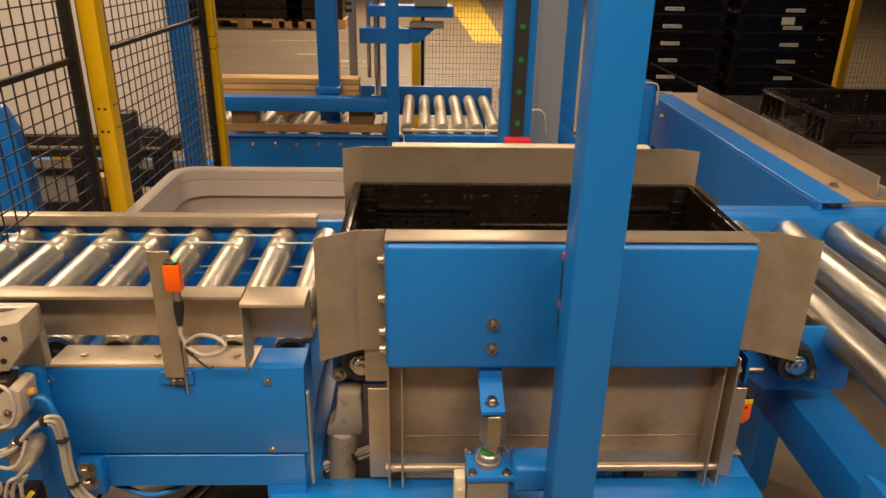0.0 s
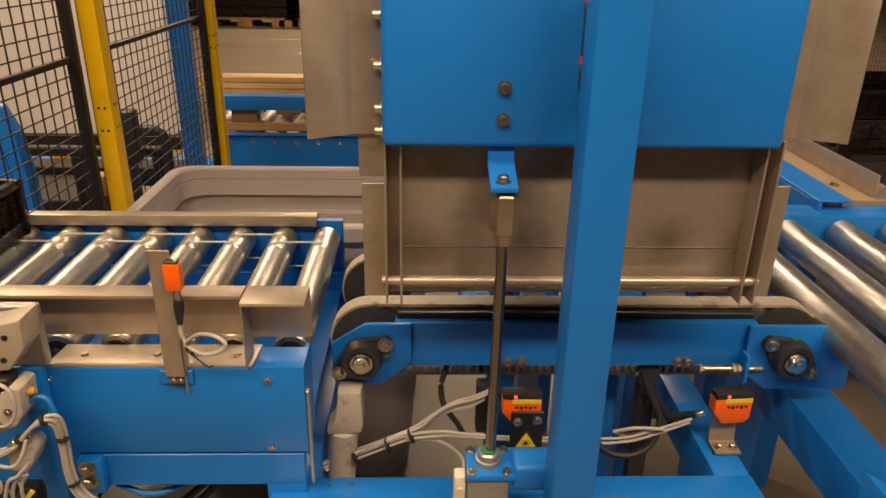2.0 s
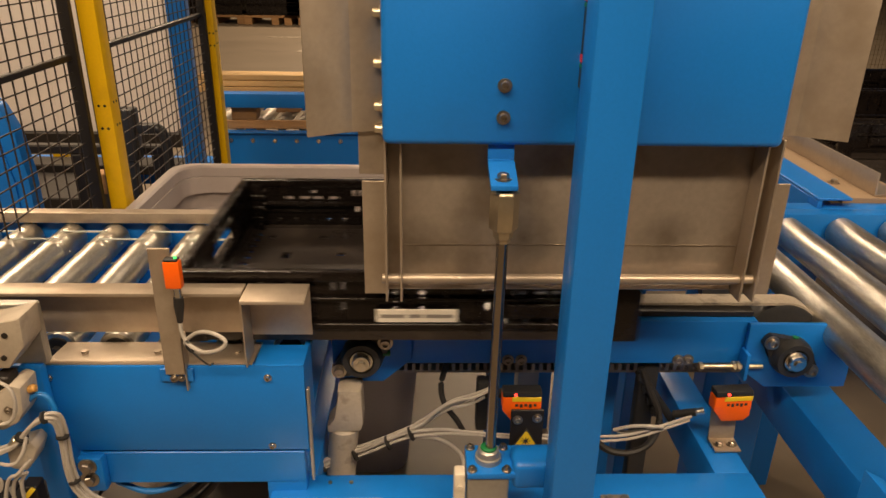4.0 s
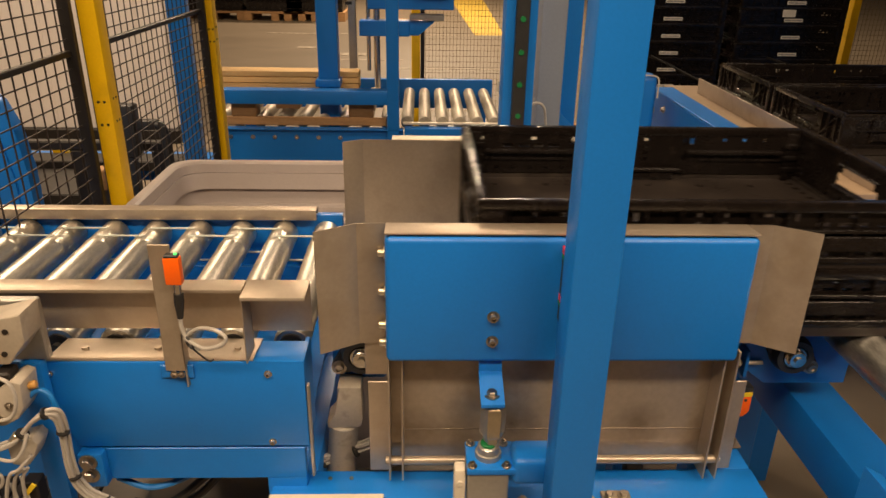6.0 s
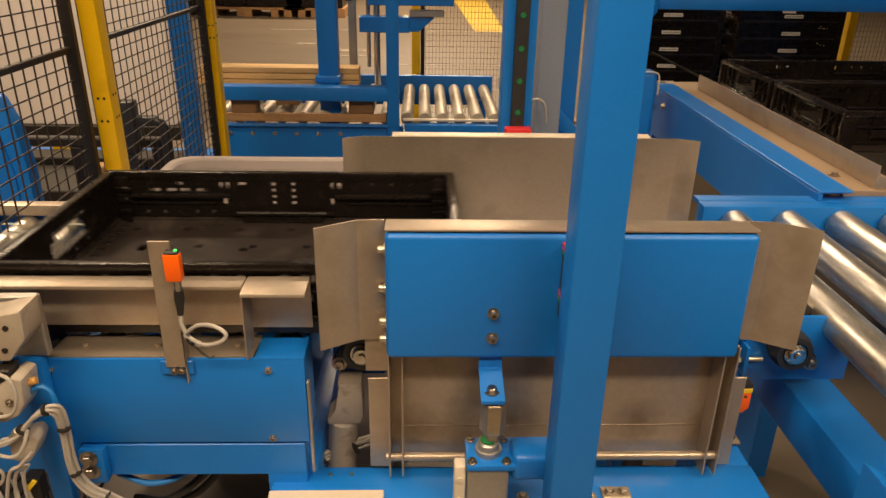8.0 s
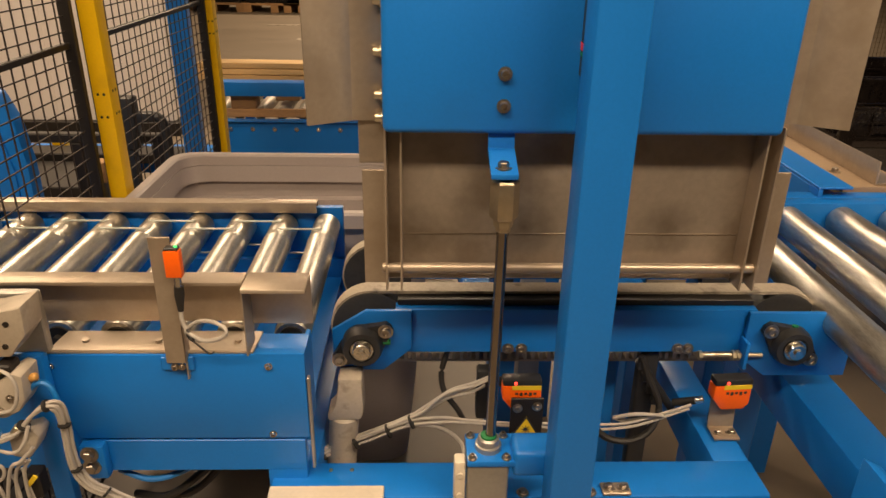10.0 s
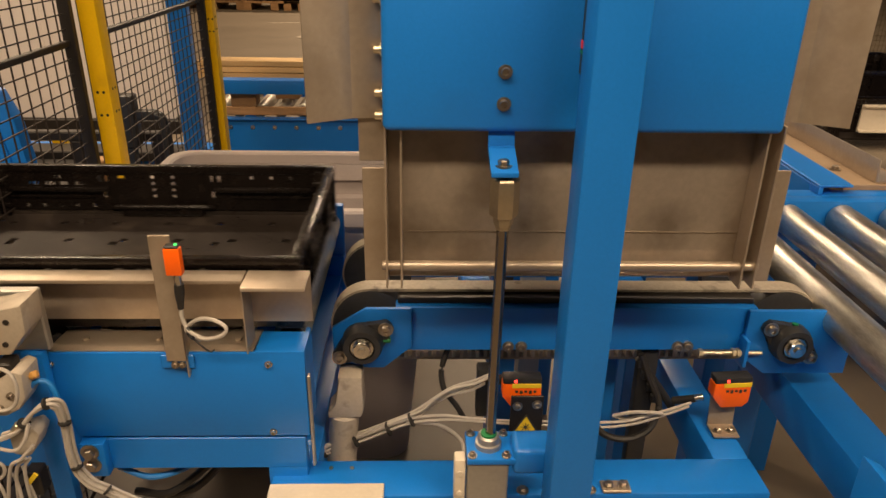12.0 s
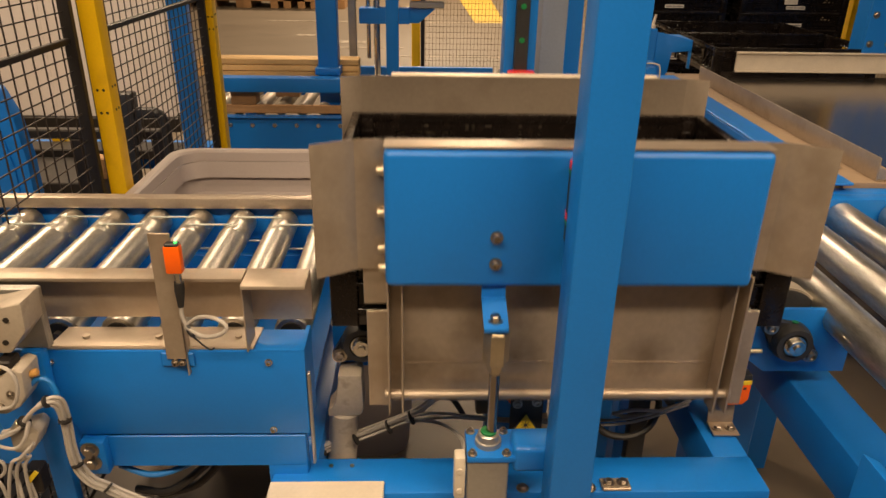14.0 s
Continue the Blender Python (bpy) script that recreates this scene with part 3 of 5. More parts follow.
belt_loop(0.118, 0.148, "toothed_belt", "worn grey toothed belt")
belt_loop(0.292, 0.322, "toothed_belt", "worn grey toothed belt")
for yy in (0.133, 0.307):
    for px in (PX0, PX1):
        bm = B()
        cyl(bm, (px, yy - 0.014, PZ), (px, yy + 0.014, PZ), PR - 0.001, 32)
        lathe(bm, (px, yy - 0.018, PZ), (px, yy - 0.014, PZ), [(0, PR - 0.004), (0.001, PR + 0.0015), (0.004, PR + 0.0015)], 32)
        part("pulley", bm, PULLEY, station, "dark toothed pulley")
for ya, yb, front in ((0.088, 0.096, True), (0.336, 0.344, False)):
    bm = B()
    box(bm, -0.225, 0.318, ya, yb + 0.018, 0.7085, 0.7815, 0.002, 2)
    part("side_beam", bm, BLUE, station)
    if front:
        bm = B()
        box(bm, -0.222, 0.315, ya + 0.013, yb + 0.050, 0.7820, 0.7915, 0.001, 1)
        part("belt_guide", bm, BLACKPAINT, station, "black plastic belt guide")
    for px, s in ((PX0, 1), (PX1, -1)):
        bm = B()
        o = [(px - s * 0.055, 0.752), (px - s * 0.055, 0.700), (px - s * 0.04, 0.683), (px + s * 0.02, 0.683), (px + s * 0.062, 0.72), (px + s * 0.062, 0.784), (px - s * 0.005, 0.784)]
        if s < 0:
            o = [(px + 0.096, 0.76), (px + 0.096, 0.672), (px - 0.03, 0.672), (px - 0.07, 0.702), (px - 0.07, 0.781), (px + 0.05, 0.781)]
        prism(bm, o, ya - 0.009, ya - 0.001, "y", 0.0012)
        part("end_plate", bm, BLUE, station)
    for px in (PX0 - 0.010, PX1 - 0.005):
        if not front:
            continue
        bm = B()
        y = ya - 0.009
        ang = 35 if px > 0 else -35
        mm = Matrix.Translation((px, 0, 0.733)) @ pose(0, 0, 0, 0, ang, 0)
        prism(bm, [(0.026 * math.cos(a) * (2.0 if abs(math.cos(a)) > 0.9 else 1.15), 0.031 * math.sin(a)) for a in (2 * math.pi * k / 20 for k in range(20))], y - 0.012, y, "y", 0.002)
        bmesh.ops.transform(bm, matrix=mm, verts=bm.verts[:])
        lathe(bm, (px, y - 0.012, 0.733), (px, y - 0.026, 0.733), [(0, 0.031), (0.006, 0.030), (0.014, 0.027), (0.014, 0.019), (0.008, 0.0185)], 28)
        hub = part("flange_bearing", bm, IRON, station, "dark cast iron flange bearing")
        bm = B()
        lathe(bm, (px, y - 0.004, 0.733), (px, y - 0.034, 0.733), [(0, 0.0165), (0.022, 0.0165), (0.022, 0.0135), (0.028, 0.0135), (0.030, 0.012)], 24)
        cyl(bm, (px, y - 0.030, 0.733), (px, y - 0.0375, 0.733), 0.006, 6)
        part("shaft_end", bm, CHROME, hub, "bright steel shaft end")
        ends = [mm @ Vector((sgn * 0.042, 0, 0)) for sgn in (-1, 1)]
        screws("screw", [(q.x, y - 0.012, q.z) for q in ends], (0, -1, 0), hub, 0.0075, 0.008)
        bm = B()
        cyl(bm, (px + (0.03 if px < 0 else 0.002), y - 0.008, 0.737 if px < 0 else 0.755), (px + (0.041 if px < 0 else 0.002), y - 0.008, 0.737 if px < 0 else 0.765), 0.0045, 12)
        part("grease_cap", bm, GREEN, hub, "green grease nipple cap")
bm = B()
cyl(bm, (0.235, 0.074, 0.712), (0.330, 0.074, 0.712), 0.0034, 12)
for x in (0.283, 0.290):
    lathe(bm, (x, 0.074, 0.712), (x + 0.005, 0.074, 0.712), [(0, 0.008), (0.005, 0.008)], 6)
lathe(bm, (0.232, 0.074, 0.712), (0.238, 0.074, 0.712), [(0, 0.007), (0.006, 0.007)], 6)
part("tension_screw", bm, NUT, station, "long belt tension screw")
bm = B()
folded(bm, [(0.301, 0.062), (0.301, 0.088)], 0.694, 0.738, "z", 0.005)
part("tension_lug", bm, BLUE, station)
screws("screw", [(x, 0.088, 0.715) for x in (-0.035, -0.055, 0.205, 0.22)], (0, -1, 0), station)
for x in (-0.12, 0.14):
    bm = B()
    box(bm, x, x + 0.05, 0.115, 0.335, 0.71, 0.755, 0.003, 1)
    part("cross_tube", bm, BLUE, station)
# lower frame
bm = B()
box(bm, -0.395, 0.300, -0.085, -0.012, 0.505, 0.585, 0.004, 2)
part("frame_beam", bm, BLUE, station)
bm = B()
box(bm, 0.246, 0.300, -0.012, 0.52, 0.51, 0.583, 0.004, 2)
part("frame_beam", bm, BLUE, station)
bm = B()
box(bm, -0.395, -0.335, -0.012, 0.52, 0.51, 0.583, 0.004, 2)
part("frame_beam", bm, BLUE, station)
bm = B()
box(bm, -0.335, 0.232, 0.46, 0.52, 0.51, 0.583, 0.004, 2)
part("frame_beam", bm, BLUE, station)
for x, y in ((-0.395, -0.085), (0.2445, -0.085), (-0.395, 0.46), (0.255, 0.46), (0.10, 0.20)):
    bm = B()
    box(bm, x, x + 0.055, y, y + 0.055, 0.0, 0.69 if x == 0.10 else 0.51, 0.003, 1)
    part("leg", bm, BLUE, station)
# raised plate added in place of a recessed pocket in the beam
bm = B()
box(bm, 0.064, 0.104, -0.084, -0.062, 0.5852, 0.590, 0.001, 1)
pl = part("foot_plate", bm, STEEL, station, "small steel plate standing in for a recessed pocket")
screws("bolt", [(0.074, -0.073, 0.590), (0.094, -0.073, 0.590)], (0, 0, 1), pl, 0.0055, 0.005, True)
screws("bolt", [(0.048, -0.077, 0.585), (-0.046, -0.077, 0.585)], (0, 0, 1), station, 0.0055, 0.005, True)
screws("rivet", [(-0.285, -0.03, 0.585), (-0.315, -0.03, 0.585)], (0, 0, 1), station, 0.0020, 0.002)
# drive motor standing between the conveyors
bm = B()
cyl(bm, (-0.318, 0.06, 0.43), (-0.303, 0.06, 0.618), 0.0225, 24, 0.003)
lathe(bm, (-0.314, 0.06, 0.50), (-0.313, 0.06, 0.515), [(0, 0.0245), (0.013, 0.0245)], 24)
prism(bm, [(-0.326, 0.616), (-0.277, 0.618), (-0.272, 0.632), (-0.274, 0.690), (-0.309, 0.690), (-0.311, 0.640), (-0.326, 0.630)], 0.042, 0.080, "y", 0.003)
part("gear_motor", bm, VALVE, station, "grey cast aluminium gear motor")

# ---------------------------------------------------------------- front and back posts with rails
def lift_post(x0, x1, y0, y1, rail_y, out, label):
    p = thing("lift_post", (0, 0, 0), label, "post", "posts that guide the lifting frame")
    bm = B()
    box(bm, x0, x1, y0, y1, 0, 2.6, 0.003, 2)
    part("tube", bm, BLUE, p)
    c = (x0 + x1) / 2
    bm = B()
    box(bm, c - 0.0125, c + 0.0125, min(rail_y, rail_y + out), max(rail_y, rail_y + out), 0.55 if out > 0 else 0.5, 1.75, 0.001, 1)
    r = part("guide_rail", bm, IRON, p, "dark linear guide rail")
    bm = B()
    cyl(bm, (0, 0, 0), (0, math.copysign(0.0012, out), 0), 0.0052, 14)
    plug = part("hole_plug", bm, GREEN, r, "green rail hole plug")
    plug.location = (c, rail_y + out, 0.62)
    for k in range(1, 18):
        again(plug, pose(c, rail_y + out, 0.62 + 0.06 * k))
    return p


lift_post(-0.030, 0.021, -0.172, -0.122, -0.122, 0.018, "blue square steel post with a linear rail")
lift_post(-0.031, 0.029, 0.55, 0.61, 0.55, -0.018, "blue square steel post with a green-dotted linear rail")

# ---------------------------------------------------------------- lifting frame
lift = thing("lifting_frame", (0, 0, 0), "lifting frame with blue front panel and stainless crate guides", "lifting frame")
bm = B()
box(bm, -0.231, 0.222, -0.060, -0.022, 0.7965, 0.969, 0.0075, 4)
part("front_panel", bm, BLUE, lift, "smooth blue folded front panel")
bm = B()
folded(bm, [(-0.0175, 0.79), (-0.0175, 0.9705), (-0.056, 0.9725)], -0.231, 0.221, "x", 0.0025)
part("front_plate", bm, STEEL, lift, "stainless steel front guide plate")
for s in (-1, 1):
    bm = B()
    cx = -0.0060
    o = [(cx + s * 0.2265, -0.0150), (cx + s * 0.262, -0.0165), (cx + s * 0.310, -0.046)]
    folded(bm, o, 0.801, 0.9705, "z", 0.0025)
    bm.verts.ensure_lookup_table()
    part("wing", bm, STEEL, lift, "flared stainless steel wing")
    bm = B()
    lathe(bm, (0, 0, 0), (s * 0.009, 0, 0), [(0, 0.0075), (0.0015, 0.0075), (0.0016, 0.005), (0.007, 0.005), (0.009, 0.0040)], 12)
    wb = part("wing_bolt", bm, NUT, lift, "hexagon bolt beside the wing")
    wb.location = (cx + s * 0.2265, -0.024, 0.934)
    for z in (0.880, 0.832, 0.806):
        again(wb, pose(cx + s * 0.2265, -0.024, z))
bm = B()
folded(bm, [(-0.010, 0.800), (-0.010, 0.600), (-0.016, 0.597)], -0.232, 0.234, "x", 0.002)
box(bm, -0.262, -0.2315, -0.0118, -0.0095, 0.748, 0.800, 0.0005, 1)
part("lower_plate", bm, WORNSTEEL, lift, "stainless steel lower guide plate")
bm = B()
box(bm, -0.209, 0.213, -0.0122, -0.0112, 0.6562, 0.6572)
part("weld_seam", bm, SCREW, lift, "dark weld seam")
for x0, x1, za, zb in ((-0.2585, -0.2285, 0.592, 0.742), (0.2335, 0.262, 0.592, 0.742)):
    bm = B()
    box(bm, x0, x1, -0.0205, -0.0180, za, zb, 0.0006, 1)
    part("side_flange", bm, STEEL, lift, "stainless steel side flange")
for x in (-0.2295, -0.2115, 0.2155, 0.2325):
    bm = B()
    box(bm, x - 0.0013, x + 0.0013, -0.043, -0.0115, 0.592, 0.802, 0.0005, 1)
    part("rib", bm, STEEL, lift, "stainless steel rib")
bm = B()
cyl(bm, (-0.236, -0.033, 0.6195), (0.238, -0.033, 0.6195), 0.0062, 18, 0.001)
part("tie_rod", bm, STEEL, lift, "round steel tie rod")
bm = B()
o = [(-0.326, 0.392), (-0.292, 0.409), (0.276, 0.409), (0.310, 0.392)]
folded(bm, o, 0.803, 0.9635, "z", 0.0025)
part("back_plate", bm, STEEL, lift, "stainless steel back guide plate with bent ends")
bm = B()
folded(bm, [(0.4115, 0.92), (0.4115, 0.9635), (0.435, 0.9635)], -0.24, 0.226, "x", 0.003)
part("back_flange", bm, CREAM, lift, "pale top flange of the back plate")
bm = B()
box(bm, -0.024, 0.022, 0.438, 0.536, 0.90, 0.944, 0.002, 1)
part("carriage_plate", bm, ALU, lift)
bm = B()
box(bm, -0.026, 0.024, 0.505, 0.531, 0.938, 0.9535, 0.001, 1)
part("rail_wiper", bm, RED, lift, "red rail carriage wiper")
bm = B()
box(bm, -0.0185, 0.0105, -0.1035, -0.0605, 0.862, 0.952, 0.002, 1)
part("carriage", bm, IRON, lift, "dark rail carriage on the panel")
bm = B()
box(bm, -0.0188, 0.0108, -0.1034, -0.0606, 0.952, 0.961, 0.0005, 1)
wiper = part("rail_wiper", bm, RED, lift, "red rail carriage wiper")
again(wiper, pose(0, 0, -0.062))
bm = B()
box(bm, -0.0190, 0.0110, -0.1032, -0.0608, 0.9465, 0.9505, 0.0005, 1)
wiper = part("rail_wiper", bm, GREEN, lift, "green rail carriage end cap")
again(wiper, pose(0, 0, -0.062))
# lug and coupling of the cylinder
RX, RY = -0.0985, -0.088
bm = B()
prism(bm, [(-0.046, 0.806), (-0.051, 0.806), (-0.0515, 0.779), (-0.104, 0.764), (-0.104, 0.758), (-0.049, 0.773), (-0.046, 0.777)], RX - 0.0135, RX + 0.0165, "x", 0.0012)
lug = part("lug", bm, BLUE, lift, "bent blue lug on the panel")
screws("screw", [(RX + 0.001, -0.0605, z) for z in (0.864, 0.829)], (0, -1, 0), lug, 0.0052, 0.008)
screws("bolt", [(RX + 0.001, RY, 0.7665)], (0, 0, 1), lug, 0.0065, 0.006, True)
CX = RX + 0.004
bm = B()
lathe(bm, (CX, RY, 0.754), (CX, RY, 0.692), [(0, 0.013), (0.002, 0.0158), (0.004, 0.0166), (0.043, 0.0166), (0.046, 0.0150), (0.0465, 0.0118), (0.056, 0.0112), (0.057, 0.0088), (0.062, 0.0085)], 6)
part("rod_coupling", bm, material("coupling_steel", (0.46, 0.40, 0.29), 0.33, 0.9, 0.12, 30, 200, 0.02), lift, "hexagonal steel rod coupling")
bm = B()
cyl(bm, (CX, RY, 0.7535), (CX, RY, 0.766), 0.009, 16)
part("rod_thread", bm, RUBBER, lift, "black threaded rod end")
bm = B()
cyl(bm, (CX - 0.002, RY, 0.36), (CX, RY, 0.702), 0.0070, 20)
part("piston_rod", bm, ROD, lift, "polished piston rod")

# pneumatic cylinder
ram = thing("air_cylinder", (0, 0, 0), "grey air cylinder with round gland under the lifting frame", "cylinder")
bm = B()
box(bm, RX - 0.028, RX + 0.026, RY - 0.026, RY + 0.026, 0.05, 0.664, 0.004, 2)
part("barrel", bm, ALU, ram, "grey aluminium barrel")
bm = B()
box(bm, RX - 0.029, RX + 0.040, RY - 0.029, RY + 0.029, 0.664, 0.6735, 0.002, 2)
box(bm, RX + 0.030, -0.010, -0.1185, -0.072, 0.648, 0.688, 0.008, 3)
part("mount_plate", bm, BLUE, ram, "blue mounting plate bolted to the post")
bm = B()
lathe(bm, (RX, RY, 0.6735), (RX, RY, 0.692), [(0, 0.0175), (0.007, 0.017), (0.008, 0.0145), (0.016, 0.014), (0.018, 0.012), (0.0185, 0.0085)], 28)
part("gland", bm, ALU, ram, "grey cylinder gland")
bm = B()
lathe(bm, (RX, RY, 0.691), (RX, RY, 0.695), [(0, 0.0108), (0.003, 0.0102), (0.004, 0.0085)], 28)
part("seal", bm, GREEN, ram, "green rod seal")
screws("screw", [(RX + sx * 0.022, RY + sy * 0.022, 0.6735) for sx in (-1, 1) for sy in (-1, 1)], (0, 0, 1), ram, 0.0042, 0.006)
bm = B()
box(bm, RX - 0.045, RX - 0.030, RY - 0.024, RY - 0.004, 0.60, 0.668, 0.003, 2)
for z in (0.615, 0.648):
    cyl(bm, (RX - 0.0375, RY - 0.0245, z), (RX - 0.0375, RY - 0.027, z), 0.004, 12)
part("position_switch", bm, CREAM, ram, "cream position switch")

# ---------------------------------------------------------------- outfeed roller conveyor
outfeed = thing("roller_conveyor", (0, 0, 0), "blue outfeed conveyor with thick zinc rollers", "conveyor")
bm = B()
L2 = 0.667
lathe(bm, (0, 0, 0), (0, L2, 0), [(0, 0.02), (0.002, 0.027), (0.006, 0.0295), (L2 - 0.006, 0.0295), (L2 - 0.002, 0.027), (L2, 0.02)], 32)
roll2 = part("roller", bm, ZINC, outfeed, "thick zinc plated roller")
roll2.location = (0.444, -0.17, 0.7675)
for k in range(1, 17):
    again(roll2, pose(0.444 + 0.1095 * k, -0.17, 0.7675))
bm = B()
box(bm, 0.382, 2.4, 0.500, 0.535, 0.69, 0.8005, 0.002, 2)
box(bm, 0.385, 2.29, 0.536, 0.572, 0.790, 0.8005, 0.002, 2)
part("back_rail", bm, BLUE, outfeed)
bm = B()
box(bm, 0.50, 2.4, -0.195, -0.175, 0.46, 0.79, 0.002, 2)
part("front_rail", bm, BLUE, outfeed)
bm = B()
box(bm, 0.405, 0.485, -0.42, 0.508, 0.555, 0.635, 0.004, 2)
part("end_beam", bm, BLUE, outfeed)
for x, y in ((0.42, 0.30), (0.42, 0.44), (2.2, -0.16), (2.2, 0.44)):
    bm = B()
    box(bm, x, x + 0.06, y, y + 0.06, 0, 0.69 if x > 1 else 0.556, 0.003, 1)
    part("leg", bm, BLUE, outfeed)
bm = B()
prism(bm, [(0.352, 0.715), (0.379, 0.70), (0.379, 0.0), (0.352, 0.0)], -0.33, -0.16, "y", 0.002)
part("corner_plate", bm, BLUE, outfeed)

# ---------------------------------------------------------------- push table running away from the line
table = thing("push_table", (0, 0, 0), "blue push table with a polished steel bed", "conveyor")
bm = B()
box(bm, 0.632, 0.642, 0.5735, 1.70, 0.655, 0.816, 0.002, 1)
box(bm, 0.632, 0.705, 0.537, 1.70, 0.8165, 0.8225, 0.002, 1)
box(bm, 0.632, 0.642, 0.537, 0.5735, 0.8010, 0.8165, 0.001, 1)
part("side_rail", bm, BLUE, table)
bm = B()
box(bm, 0.706, 0.86, 0.575, 1.80, 0.797, 0.8105, 0.001, 1)
part("edge_board", bm, material("tan_edge_board", (0.30, 0.215, 0.14), 0.55, 0, 0.12, 5, 80, 0.05, dirt=(0.3, 0.2, 0.12)), table, "tan board along the bed")
bm = B()
folded(bm, [(0.842, 0.813), (0.781, 0.813), (0.779, 0.862)], 0.585, 1.66, "y", 0.004)
part("guide_angle", bm, STEEL, table, "grey steel angle guide")
bm = B()
box(bm, 0.862, 2.29, 0.60, 1.815, 0.780, 0.800, 0.002, 1)
part("bed", bm, TABLE, table, "polished dark steel bed")
for x in (0.90, 1.455):
    bm = B()
    box(bm, x, x + 0.009, 1.816, 2.62, 0.793, 0.8015, 0.002, 1)
    part("support_rail", bm, MATBLACK, table, "narrow black support rail")
for x, y in ((0.66, 0.62), (0.66, 1.72), (2.2, 0.62), (2.2, 1.82)):
    bm = B()
    box(bm, x, x + 0.06, y, y + 0.06, 0, 0.78, 0.003, 1)
    part("leg", bm, BLUE, table)
screws("bolt", [(0.632, y, z) for y, z in ((1.70, 0.79), (1.66, 0.75), (1.72, 0.72), (1.55, 0.775), (0.72, 0.70))], (-1, 0, 0), table, 0.008, 0.01, True)
screws("bolt", [(0.742, 0.68, 0.811)], (0, 0, 1), table, 0.008, 0.008, True)

gantry = thing("gantry_panel", (0, 0, 0), "tall blue machine panel that carries the pusher", "machine panel")
bm = B()
box(bm, 2.30, 2.34, 0.545, 2.75, 0.0, 2.5, 0.004, 1)
part("panel", bm, BLUE, gantry)
pusher = thing("pusher", (0, 0, 0), "pale aluminium push bar on a blue carrier plate", "pusher")
bm = B()
folded(bm, [(-0.014, 0.0), (0.0, 0.0), (0.0, 0.066), (-0.014, 0.066)], 0.0, 0.85, "x", 0.005)
part("push_bar", bm, CREAM, pusher, "pale aluminium channel push bar")
bm = B()
box(bm, 0.46, 1.35, 0.004, 0.02, 0.03, 0.40, 0.002, 1)
box(bm, 0.46, 0.52, 0.02, 0.10, 0.03, 0.40, 0.002, 1)
part("carrier_plate", bm, BLUE, pusher, "blue carrier plate")
screws("bolt", [(x, 0.004, z) for x in (0.48, 0.55, 0.62) for z in (0.10, 0.20, 0.30)], (0, -1, 0), pusher, 0.008, 0.006, True)
bar = thing("lowering_beam", (0, 0, 0), "blue beam with a bent end bracket over the push table", "beam")
bm = B()
box(bm, 0.0, 1.62, 0.0, 0.05, 0.0, 0.048, 0.003, 2)
part("beam", bm, BLUE, bar)
bm = B()
prism(bm, [(-0.09, 0.09), (-0.02, 0.09), (0.03, 0.05), (0.03, -0.01), (-0.005, -0.05), (-0.09, -0.05)], -0.012, 0.0, "y", 0.002)
part("end_bracket", bm, BLUE, bar)
bm = B()
box(bm, 0.02, 0.60, -0.005, 0.035, 0.075, 0.10, 0.002, 1)
part("pale_channel", bm, CREAM, bar, "pale channel on the beam")
screws("bolt", [(-0.05, -0.012, 0.06), (-0.05, -0.012, 0.0)], (0, -1, 0), bar, 0.008, 0.006, True)

hook = thing("stop_bracket", (0, 0, 0), "blue bent stop bracket coming down behind the push table", "bracket")
bm = B()
prism(bm, [(0.0, 0.165), (0.07, 0.150), (0.14, 0.135), (0.14, 0.095), (0.062, 0.092), (0.055, 0.0), (0.0, 0.0)], 0.0, 0.010, "y", 0.002)
part("hook_plate", bm, BLUE, hook)
bm = B()
box(bm, -0.05, 0.0, 0.0, 0.08, 0.0, 0.175, 0.003, 1)
part("back_box", bm, BLUE, hook)
bm = B()
box(bm, 0.130, 0.140, 0.002, 0.012, 0.03, 0.095, 0.001, 1)
part("drop_tab", bm, BLUE, hook)
bm = B()
box(bm, 0.0, 0.14, 0.010, 0.16, 0.130, 0.136, 0.001, 1)
part("top_flange", bm, BLUE, hook)
bm = B()
lathe(bm, (-0.015, 0.03, 0.175), (-0.005, 0.03, 0.225), [(0, 0.013), (0.012, 0.012), (0.014, 0.006), (0.05, 0.004)], 10)
part("air_fitting", bm, CREAM, hook, "pale air fitting")

# ---------------------------------------------------------------- grey tub
bm = B()
def tub_ring(z, inset, out=0.0):
    x0, x1, y0, y1, r = -0.855 + inset, -0.14 - inset, 0.60 + inset, 1.06 - inset, 0.06
    pts = []
    for cx, cy, a0 in ((x1 - r, y1 - r, 0), (x0 + r, y1 - r, 90), (x0 + r, y0 + r, 180), (x1 - r, y0 + r, 270)):
        for k in range(6):
            a = radians(a0 + 18 * k)
            pts.append(bm.verts.new((cx + r * math.cos(a), cy + r * math.sin(a), z)))
    return pts
def tub_shell(levels, close):
    rings = [tub_ring(z, i) for z, i in levels]
    for a, b in zip(rings, rings[1:] + (rings[:1] if close else [])):
        for k in range(24):
            bm.faces.new((a[k], a[(k + 1) % 24], b[(k + 1) % 24], b[k]))
    if not close:
        bm.faces.new(rings[0][::-1])
        bm.faces.new(rings[-1])
tub = thing("tub", (0, 0, 0), "grey plastic bin with a rolled rim behind the conveyor", "bin")
tub_shell(((0.0, 0.08), (0.704, 0.022), (0.704, 0.032), (0.662, 0.040), (0.658, 0.026), (0.618, 0.028), (0.612, 0.046), (0.40, 0.07), (0.05, 0.10)), False)
part("body", bm, TUB, tub)
bm = B()
